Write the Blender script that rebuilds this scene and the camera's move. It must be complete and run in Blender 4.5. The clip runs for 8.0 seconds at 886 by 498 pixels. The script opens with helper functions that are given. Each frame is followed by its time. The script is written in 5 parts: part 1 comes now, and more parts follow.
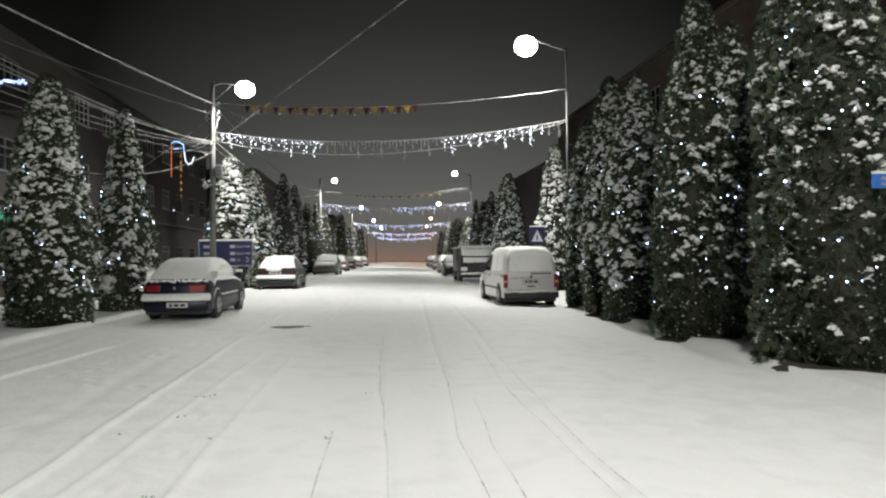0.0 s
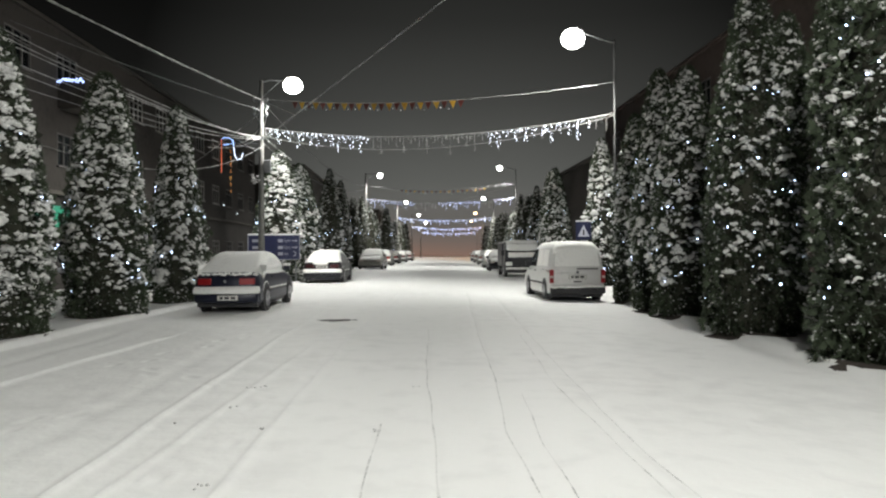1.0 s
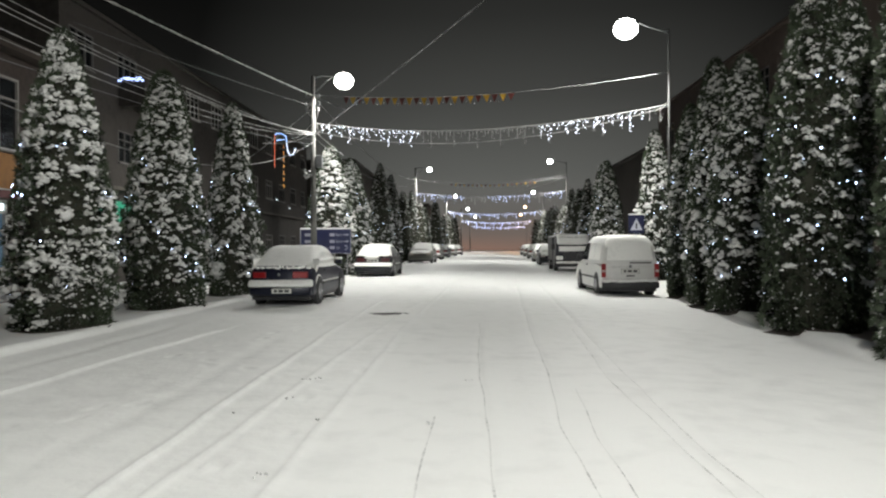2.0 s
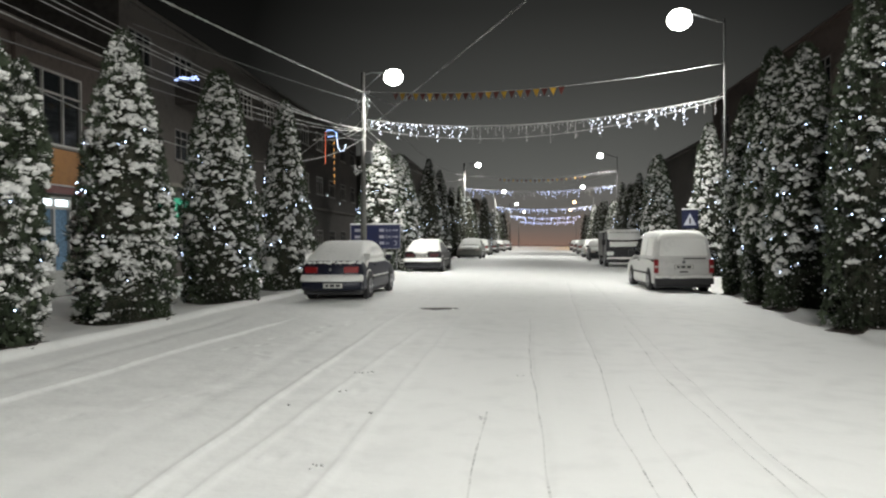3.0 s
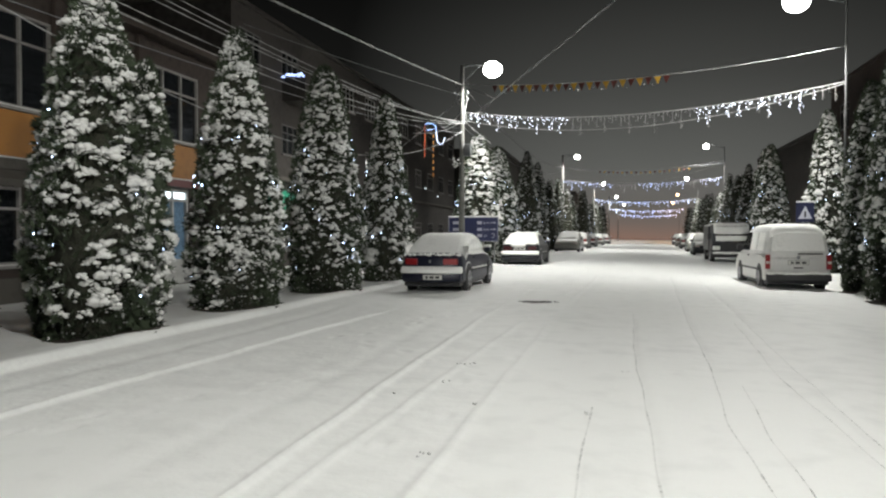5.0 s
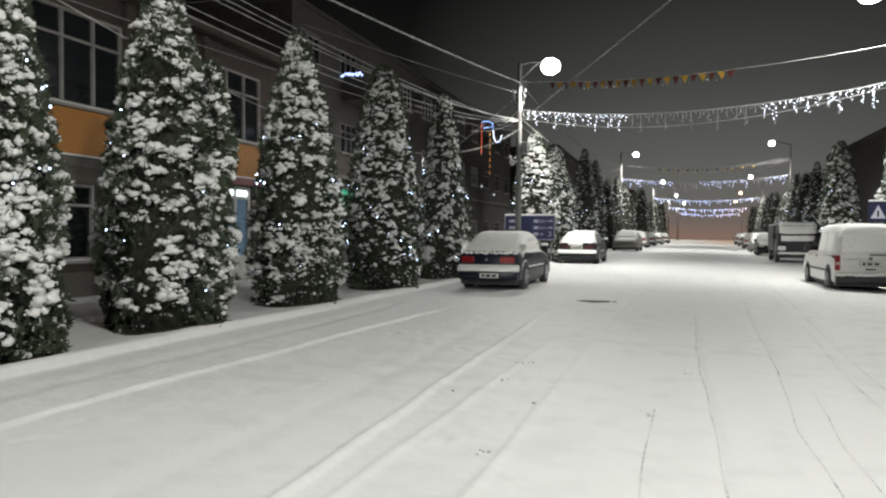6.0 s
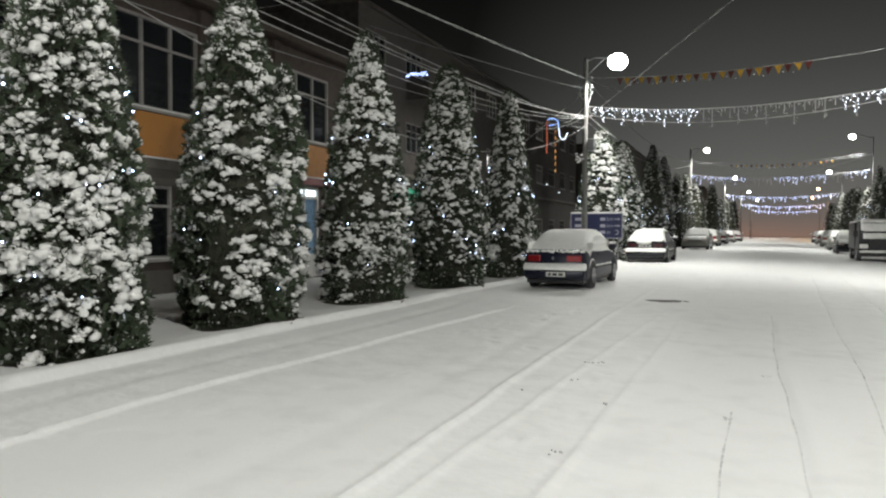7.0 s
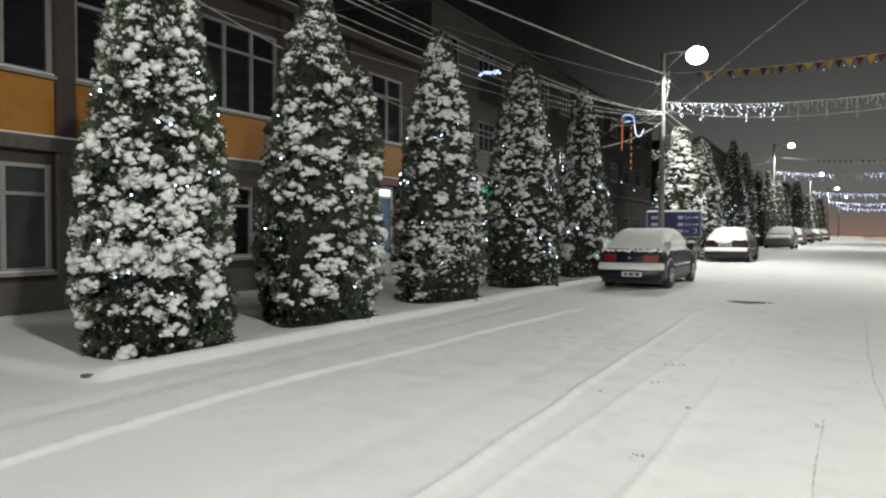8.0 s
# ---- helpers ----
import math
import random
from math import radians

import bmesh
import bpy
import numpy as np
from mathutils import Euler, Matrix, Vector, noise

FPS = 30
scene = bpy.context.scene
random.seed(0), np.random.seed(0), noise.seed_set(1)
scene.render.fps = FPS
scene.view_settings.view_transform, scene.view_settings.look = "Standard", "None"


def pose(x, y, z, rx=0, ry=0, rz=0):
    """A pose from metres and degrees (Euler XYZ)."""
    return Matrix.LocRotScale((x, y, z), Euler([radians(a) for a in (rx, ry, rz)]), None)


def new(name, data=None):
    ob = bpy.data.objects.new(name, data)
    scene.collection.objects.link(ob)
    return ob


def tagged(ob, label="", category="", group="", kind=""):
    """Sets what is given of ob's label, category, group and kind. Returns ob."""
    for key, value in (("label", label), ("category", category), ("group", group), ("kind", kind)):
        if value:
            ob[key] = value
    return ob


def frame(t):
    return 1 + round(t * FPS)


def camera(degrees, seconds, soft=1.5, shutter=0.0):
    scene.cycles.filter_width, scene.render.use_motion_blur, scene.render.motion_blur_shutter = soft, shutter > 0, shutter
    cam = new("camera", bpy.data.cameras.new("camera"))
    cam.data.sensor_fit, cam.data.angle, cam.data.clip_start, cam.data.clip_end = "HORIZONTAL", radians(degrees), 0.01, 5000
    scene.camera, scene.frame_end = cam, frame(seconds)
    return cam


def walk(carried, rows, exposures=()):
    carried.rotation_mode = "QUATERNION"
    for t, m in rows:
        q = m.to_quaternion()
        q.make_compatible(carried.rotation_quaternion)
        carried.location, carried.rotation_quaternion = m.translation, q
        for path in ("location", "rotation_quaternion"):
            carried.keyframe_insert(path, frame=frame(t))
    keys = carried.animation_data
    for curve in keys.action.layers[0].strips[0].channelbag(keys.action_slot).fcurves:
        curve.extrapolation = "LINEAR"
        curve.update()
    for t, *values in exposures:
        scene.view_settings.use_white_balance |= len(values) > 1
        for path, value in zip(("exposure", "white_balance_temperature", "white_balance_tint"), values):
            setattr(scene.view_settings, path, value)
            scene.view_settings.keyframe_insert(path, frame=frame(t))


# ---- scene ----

# ---- camera: a slow turn to the left, seconds, metres, pitch, roll and yaw in degrees ----
cam = camera(62.53, 8.0, soft=2.2)
PATH = [
    (0.0, 0.000, 0.000, 1.360, 0.61, 0.59, -5.71),
    (0.5, -0.017, 0.007, 1.359, 0.44, 0.44, -4.02),
    (1.0, -0.034, 0.013, 1.357, 0.23, 0.37, -2.24),
    (1.5, -0.050, 0.018, 1.355, -0.01, 0.35, -0.35),
    (3.0, -0.100, 0.025, 1.349, -0.55, 0.37, 5.41),
    (3.5, -0.117, 0.024, 1.347, -0.71, 0.24, 7.10),
    (4.0, -0.135, 0.023, 1.345, -0.87, 0.19, 8.99),
    (4.5, -0.152, 0.020, 1.344, -1.00, 0.17, 10.97),
    (6.0, -0.208, 0.005, 1.342, -1.26, -0.32, 17.28),
    (6.5, -0.227, -0.002, 1.342, -1.34, -0.22, 19.77),
    (7.0, -0.248, -0.011, 1.342, -1.39, -0.14, 22.29),
    (7.5, -0.269, -0.021, 1.344, -1.44, -0.17, 24.95),
    (8.0, -0.291, -0.032, 1.346, -1.50, -0.11, 27.88),
]
walk(cam, [(t, pose(x, y, z, 90 + p, r, w)) for t, x, y, z, p, r, w in PATH])

# ---- night sky and street lamps ----
def lane(y):
    """The street bends gently to the right: how far its middle has moved at y."""
    d = y - 19
    return 0.0275 * (d + math.sqrt(d * d + 80)) - 0.0275 * (-19 + math.sqrt(441))


def ground_z(x, y):
    """The road falls a little to its right-hand gutter."""
    u = x - lane(y)
    return -0.024 * max(0.0, min(u, 6.0) - 0.3)


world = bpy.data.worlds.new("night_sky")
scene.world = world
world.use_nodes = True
wn, wl = world.node_tree.nodes, world.node_tree.links
coords = wn.new("ShaderNodeTexCoord")
split = wn.new("ShaderNodeSeparateXYZ")
wl.new(coords.outputs["Generated"], split.inputs[0])
ramp = wn.new("ShaderNodeValToRGB")
stops = ramp.color_ramp.elements
stops[0].position, stops[0].color = 0.0, (0.088, 0.084, 0.079, 1)
stops[1].position, stops[1].color = 0.40, (0.0085, 0.0085, 0.0080, 1)
for height, grey in ((0.10, 0.055), (0.20, 0.029), (0.30, 0.0145)):
    stops.new(height).color = (grey * 0.98, grey, grey * 0.93, 1)
wl.new(split.outputs["Z"], ramp.inputs[0])
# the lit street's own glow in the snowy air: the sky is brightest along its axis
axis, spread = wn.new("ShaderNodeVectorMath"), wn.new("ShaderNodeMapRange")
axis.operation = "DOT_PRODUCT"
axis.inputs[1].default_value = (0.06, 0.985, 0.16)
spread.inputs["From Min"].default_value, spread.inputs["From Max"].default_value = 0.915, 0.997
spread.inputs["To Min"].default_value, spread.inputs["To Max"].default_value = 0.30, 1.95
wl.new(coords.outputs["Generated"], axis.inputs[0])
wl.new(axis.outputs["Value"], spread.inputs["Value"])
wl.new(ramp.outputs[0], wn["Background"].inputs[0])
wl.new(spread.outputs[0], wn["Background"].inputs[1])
scene.view_settings.exposure = 0.0

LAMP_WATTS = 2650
# power of the unseen lamps added to fill the foreground and the tree fronts
NEAR_FILL_WATTS = 2700
BACK_FILL_WATTS = 5500
LAMP_WHITE = (0.97, 0.97, 0.925)
LAMP_AMBER = (1.0, 0.60, 0.32)
# the lamps: side of the street, y along it, colour; the last three are unseen fill, added beside and behind the camera
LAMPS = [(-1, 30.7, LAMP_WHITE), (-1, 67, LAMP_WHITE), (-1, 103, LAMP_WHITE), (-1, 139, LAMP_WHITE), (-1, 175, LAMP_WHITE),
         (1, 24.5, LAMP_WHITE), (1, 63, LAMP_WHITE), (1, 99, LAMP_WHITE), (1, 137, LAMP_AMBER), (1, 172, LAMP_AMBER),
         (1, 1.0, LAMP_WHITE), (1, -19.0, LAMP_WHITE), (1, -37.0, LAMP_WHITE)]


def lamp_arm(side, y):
    """How far a lamp hangs out from its post; the unseen fill lamp beside the camera has a long arm."""
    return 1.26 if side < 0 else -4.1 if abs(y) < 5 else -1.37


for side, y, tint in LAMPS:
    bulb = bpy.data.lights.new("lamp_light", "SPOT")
    bulb.energy, bulb.color, bulb.shadow_soft_size = LAMP_WATTS if y > 10 else NEAR_FILL_WATTS if y > -5 else BACK_FILL_WATTS, tint, 0.16
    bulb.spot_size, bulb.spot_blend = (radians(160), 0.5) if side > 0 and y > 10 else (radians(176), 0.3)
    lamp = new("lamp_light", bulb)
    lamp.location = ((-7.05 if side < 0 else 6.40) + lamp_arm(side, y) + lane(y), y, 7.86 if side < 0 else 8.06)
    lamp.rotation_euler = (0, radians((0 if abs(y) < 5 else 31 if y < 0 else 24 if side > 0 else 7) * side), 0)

# ---- materials ----
def mat(name, base, rough=0.6, metal=0.0, vary=0.15, scale=6.0, bump=0.0, bump_scale=40.0, emit=None, power=0.0, per_piece=0.0, tint=None):
    """A node material: base colour with stains at two scales, and fine relief."""
    m = bpy.data.materials.new(name)
    m.use_nodes = True
    n, l = m.node_tree.nodes, m.node_tree.links
    b = n["Principled BSDF"]
    b.inputs["Roughness"].default_value, b.inputs["Metallic"].default_value = rough, metal
    where = n.new("ShaderNodeTexCoord")
    big, fine = n.new("ShaderNodeTexNoise"), n.new("ShaderNodeTexNoise")
    big.inputs["Scale"].default_value, big.inputs["Detail"].default_value = scale * 0.2, 4
    fine.inputs["Scale"].default_value, fine.inputs["Detail"].default_value = scale * 2.3, 6
    both = n.new("ShaderNodeMath")
    both.operation = "ADD"
    l.new(where.outputs["Object"], big.inputs["Vector"])
    l.new(where.outputs["Object"], fine.inputs["Vector"])
    l.new(big.outputs["Fac"], both.inputs[0])
    l.new(fine.outputs["Fac"], both.inputs[1])
    ramp = n.new("ShaderNodeValToRGB")
    lo, hi = ramp.color_ramp.elements
    lo.position, hi.position = 0.7, 1.3
    other = tint or base
    lo.color = (*[c * (1 - vary) for c in other], 1)
    hi.color = (*[min(1, c * (1 + vary)) for c in base], 1)
    l.new(both.outputs[0], ramp.inputs[0])
    colour = ramp.outputs[0]
    if per_piece:
        info, hsv, mul = n.new("ShaderNodeObjectInfo"), n.new("ShaderNodeHueSaturation"), n.new("ShaderNodeMapRange")
        mul.inputs["To Min"].default_value, mul.inputs["To Max"].default_value = 1 - per_piece, 1 + per_piece
        l.new(info.outputs["Random"], mul.inputs["Value"])
        l.new(mul.outputs[0], hsv.inputs["Value"])
        l.new(colour, hsv.inputs["Color"])
        colour = hsv.outputs[0]
    l.new(colour, b.inputs["Base Color"])
    if bump:
        grain, relief = n.new("ShaderNodeTexNoise"), n.new("ShaderNodeBump")
        grain.inputs["Scale"].default_value, grain.inputs["Detail"].default_value = bump_scale, 5
        relief.inputs["Strength"].default_value, relief.inputs["Distance"].default_value = bump, 0.02
        l.new(where.outputs["Object"], grain.inputs["Vector"])
        l.new(grain.outputs["Fac"], relief.inputs["Height"])
        l.new(relief.outputs[0], b.inputs["Normal"])
    if emit:
        b.inputs["Emission Color"].default_value = (*emit, 1)
        b.inputs["Emission Strength"].default_value = power
    return m


def glass_mat(name, base, rough=0.05):
    m = mat(name, base, rough, 0.0, 0.1, 2.0)
    m.node_tree.nodes["Principled BSDF"].inputs["Specular IOR Level"].default_value = 0.7
    return m


SNOW = mat("fresh_snow", (0.82, 0.82, 0.80), 0.65, 0, 0.05, 1.2, 0.35, 9.0)
SNOW_TREE = mat("tree_snow", (0.69, 0.69, 0.67), 0.7, 0, 0.06, 8.0, 0.5, 30.0)
SNOW_CAR = mat("thin_car_snow", (0.85, 0.85, 0.82), 0.65, 0, 0.07, 5.0, 0.4, 25.0)
SLUSH = mat("wet_slush", (0.56, 0.56, 0.545), 0.95, 0, 0.35, 9.0, 0.4, 30.0)
LEAF = mat("thuja_green", (0.032, 0.044, 0.024), 0.8, 0, 0.45, 7.0, tint=(0.019, 0.025, 0.016))


def frosted(m, share, scale):
    """Fine snow dust caught in patches between the twigs."""
    n, l = m.node_tree.nodes, m.node_tree.links
    b = n["Principled BSDF"]
    was = b.inputs["Base Color"].links[0].from_socket
    where, dust, cut, mix = n.new("ShaderNodeTexCoord"), n.new("ShaderNodeTexNoise"), n.new("ShaderNodeMapRange"), n.new("ShaderNodeMix")
    dust.inputs["Scale"].default_value, dust.inputs["Detail"].default_value = scale, 3
    cut.inputs["From Min"].default_value, cut.inputs["From Max"].default_value = share, share + 0.05
    mix.data_type = "RGBA"
    mix.inputs["B"].default_value = (0.74, 0.74, 0.73, 1)
    l.new(where.outputs["Object"], dust.inputs["Vector"])
    l.new(dust.outputs["Fac"], cut.inputs["Value"])
    l.new(cut.outputs[0], mix.inputs["Factor"])
    l.new(was, mix.inputs["A"])
    l.new(mix.outputs["Result"], b.inputs["Base Color"])


frosted(LEAF, 0.63, 11.0)
# twigs inside the crown, with the shade between them put into the colour
INNER_SHADE = mat("shaded_inner_twigs", (0.026, 0.027, 0.018), 0.95, 0, 0.5, 14.0, 0.8, 30.0)
SOIL = mat("bare_soil", (0.035, 0.028, 0.022), 0.95, 0, 0.5, 12.0, 0.6, 40.0)
BARK = mat("thuja_bark", (0.09, 0.06, 0.04), 0.9, 0, 0.3, 9.0, 0.6, 30.0)
CONCRETE = mat("pole_concrete", (0.10, 0.098, 0.092), 0.85, 0, 0.2, 5.0, 0.4, 30.0)
GALV = mat("galvanised_steel", (0.20, 0.205, 0.21), 0.55, 0.6, 0.15, 8.0)
DARK_POST = mat("grey_painted_steel", (0.05, 0.05, 0.05), 0.6, 0, 0.2, 8.0)
BLACK = mat("black_rubber", (0.02, 0.02, 0.02), 0.7, 0, 0.3, 12.0)
WIRE = mat("snowy_wire", (0.34, 0.34, 0.33), 0.7, 0, 0.25, 20.0, 0.5, 60.0)
WIRE_BARE = mat("bare_wire", (0.16, 0.16, 0.16), 0.6, 0, 0.3, 20.0)
GLOW = mat("lamp_glow", (0.9, 0.9, 0.85), 0.4, 0, 0.02, 3.0, emit=LAMP_WHITE, power=25)
GLOW_AMBER = mat("amber_lamp_glow", (0.9, 0.7, 0.5), 0.4, 0, 0.02, 3.0, emit=LAMP_AMBER, power=14)
FAIRY = mat("fairy_bulb", (0.9, 0.9, 1.0), 0.3, 0, 0.02, 3.0, emit=(0.52, 0.66, 1.0), power=16)
ICICLE = mat("icicle_bulb", (0.9, 0.9, 1.0), 0.3, 0, 0.02, 3.0, emit=(0.42, 0.55, 1.0), power=2.6)
ICICLE_WHITE = mat("white_icicle_bulb", (0.9, 0.9, 1.0), 0.3, 0, 0.02, 3.0, emit=(0.78, 0.86, 1.0), power=5)


# ---- mesh helpers ----
def link(name, mesh, material, parent=None, label="", smooth=False):
    ob = new(name, mesh)
    if material:
        mesh.materials.append(material)
    if smooth:
        mesh.polygons.foreach_set("use_smooth", [True] * len(mesh.polygons))
    if parent:
        ob.parent = parent
    if label:
        ob["label"] = label
    return ob


def part(name, bm, material, parent=None, label="", smooth=False):
    """One bmesh as one mesh object under a thing or a part."""
    bmesh.ops.recalc_face_normals(bm, faces=bm.faces[:])
    mesh = bpy.data.meshes.new(name)
    bm.to_mesh(mesh)
    bm.free()
    return link(name, mesh, material, parent, label, smooth)


def from_arrays(name, verts, faces):
    mesh = bpy.data.meshes.new(name)
    verts, faces = np.asarray(verts, np.float32), np.asarray(faces, np.int32)
    mesh.vertices.add(len(verts))
    mesh.vertices.foreach_set("co", verts.ravel())
    k = faces.shape[1]
    mesh.loops.add(faces.size)
    mesh.loops.foreach_set("vertex_index", faces.ravel())
    mesh.polygons.add(len(faces))
    mesh.polygons.foreach_set("loop_start", np.arange(0, faces.size, k, dtype=np.int32))
    mesh.update(calc_edges=True)
    return mesh


def thing(name, label, category, at=(0, 0, 0), turn=0.0, group="", kind=""):
    e = new(name)
    e.location, e.rotation_euler = at, (0, 0, radians(turn))
    e.empty_display_size = 0.2
    return tagged(e, label, category, group, kind)


def box(bm, x0, y0, z0, x1, y1, z1, bevel=0.0):
    made = bmesh.ops.create_cube(bm, size=1, matrix=Matrix.Translation(((x0 + x1) / 2, (y0 + y1) / 2, (z0 + z1) / 2)) @ Matrix.Diagonal((abs(x1 - x0), abs(y1 - y0), abs(z1 - z0), 1)))
    if bevel:
        edges = {e for v in made["verts"] for e in v.link_edges}
        bmesh.ops.bevel(bm, geom=list(edges), offset=bevel, segments=2, affect="EDGES", profile=0.5)
    return bm


def boxed(x0, y0, z0, x1, y1, z1, bevel=0.0):
    return box(bmesh.new(), x0, y0, z0, x1, y1, z1, bevel)


def rod(bm, a, b, r0, r1=None, sides=10):
    a, b = Vector(a), Vector(b)
    m = Matrix.Translation((a + b) / 2) @ (b - a).to_track_quat("Z", "Y").to_matrix().to_4x4()
    bmesh.ops.create_cone(bm, cap_ends=True, segments=sides, radius1=r0, radius2=r0 if r1 is None else r1, depth=(b - a).length, matrix=m)
    return bm


def ball(bm, at, size, detail=2):
    m = Matrix.Translation(at) @ Matrix.Diagonal((*size, 1))
    bmesh.ops.create_icosphere(bm, subdivisions=detail, radius=1, matrix=m)
    return bm


def tube(bm, pts, r, sides=5, crust=0.0):
    """A thin tube along points; crust makes it lumpy with frozen snow."""
    rings = []
    pts = [Vector(p) for p in pts]
    for i, p in enumerate(pts):
        d = (pts[min(i + 1, len(pts) - 1)] - pts[max(i - 1, 0)]).normalized()
        s = d.cross(Vector((0, 0, 1)))
        s = s.normalized() if s.length > 1e-4 else Vector((1, 0, 0))
        u = s.cross(d)
        q = r * (1 + crust * (noise.noise(p * 9.0) + 0.7 * noise.noise(p * 31.0)))
        rings.append([bm.verts.new(p + q * (s * math.cos(k * math.tau / sides) + u * math.sin(k * math.tau / sides))) for k in range(sides)])
    for a, b in zip(rings, rings[1:]):
        for k in range(sides):
            bm.faces.new((a[k], a[(k + 1) % sides], b[(k + 1) % sides], b[k]))
    return bm


def sagging(a, b, sag, n=24):
    a, b = Vector(a), Vector(b)
    return [a.lerp(b, i / n) - Vector((0, 0, 4 * sag * (i / n) * (1 - i / n))) for i in range(n + 1)]


def loft(bm, rings, caps=True):
    made = [[bm.verts.new(p) for p in ring] for ring in rings]
    for a, b in zip(made, made[1:]):
        for k in range(len(a)):
            bm.faces.new((a[k], a[(k + 1) % len(a)], b[(k + 1) % len(a)], b[k]))
    if caps:
        bm.faces.new(made[0])
        bm.faces.new(made[-1])
    return bm

# ---- snow-covered ground, one sheet from the camera to the horizon ----
def steps(stops):
    out = []
    for (a, b, d) in stops:
        n = max(1, round((b - a) / d))
        out += [a + (b - a) * i / n for i in range(n)]
    return np.array(out + [stops[-1][1]])


# wheel ruts: (x, y) points along each one, width, depth, ridge
RUTS = [
    ([(-0.36, 3.0), (-0.36, 4.23), (-0.3, 5.85)], 0.03, 0.02, 0.3), ([(0.11, 3.0), (0.10, 5.45), (0.09, 7.6), (0.2, 13)], 0.035, 0.018, 0.3),
    ([(0.66, 3.0), (0.67, 5.54), (0.78, 7.1), (1.12, 14.0), (1.8, 26)], 0.04, 0.010, 0.3), ([(0.88, 3.0), (0.89, 5.2), (0.98, 7)], 0.03, 0.015, 0.3),
    ([(1.37, 3.0), (1.42, 5.5), (1.42, 7.4), (1.7, 12)], 0.04, 0.012, 0.3), ([(1.53, 3.0), (1.58, 5.9), (1.70, 8.8), (1.93, 12.8), (2.6, 26)], 0.05, 0.012, 0.3),
    ([(-1.20, 3.0), (-1.12, 6.5), (-1.06, 12.5), (-0.5, 25)], 0.030, -0.026, 0.0), ([(-2.09, 2.5), (-2.13, 5.5), (-2.2, 11.9), (-2.1, 19)], 0.032, -0.034, 0.0),
    ([(-1.85, 2.5), (-1.70, 6.6), (-1.39, 13.5), (-0.9, 20)], 0.030, -0.022, 0.0), ([(-4.45, 1.5), (-4.55, 4.3), (-4.30, 8.2), (-4.0, 13)], 0.040, -0.046, 0.0),
    ([(-2.9, 3.0), (-2.75, 6.5), (-2.9, 12)], 0.12, 0.014, 0.5), ([(-5.3, 5.0), (-5.1, 9), (-5.2, 14)], 0.12, 0.02, 0.7),
    ([(2.6, 3.0), (2.8, 8.0), (3.2, 15)], 0.14, 0.010, 0.4), ([(0.35, 3.0), (0.4, 7), (0.8, 16)], 0.12, 0.010, 0.5),
]
# rows of half-filled footprints: start, end, count
PRINTS = [((-4.75, 2.6), (-3.0, 6.4), 12), ((-3.2, 8.6), (-1.4, 7.0), 6), ((-1.5, 4.5), (-1.3, 7.8), 4), ((-5.4, 3.2), (-4.1, 3.6), 5), ((-3.6, 9), (-2.6, 13), 8), ((2.2, 3.6), (3.9, 9.0), 5)]


def value_noise(x, y, scale, seed):
    rng = np.random.default_rng(seed)
    g = rng.random((64, 64))
    u, v = x / scale, y / scale
    i, j = np.floor(u).astype(int), np.floor(v).astype(int)
    a, b = u - i, v - j
    a, b = a * a * (3 - 2 * a), b * b * (3 - 2 * b)
    i0, i1, j0, j1 = i % 64, (i + 1) % 64, j % 64, (j + 1) % 64
    return (g[i0, j0] * (1 - a) + g[i1, j0] * a) * (1 - b) + (g[i0, j1] * (1 - a) + g[i1, j1] * a) * b - 0.5


def smooth(e0, e1, t):
    t = np.clip((t - e0) / (e1 - e0), 0, 1)
    return t * t * (3 - 2 * t)


def lane_of(y):
    d = y - 19
    return 0.0275 * (d + np.sqrt(d * d + 80)) - 0.0275 * (-19 + math.sqrt(441))


def kerb_right(y):
    return np.minimum(4.75 + 0.065 * (y - 7), 5.45)


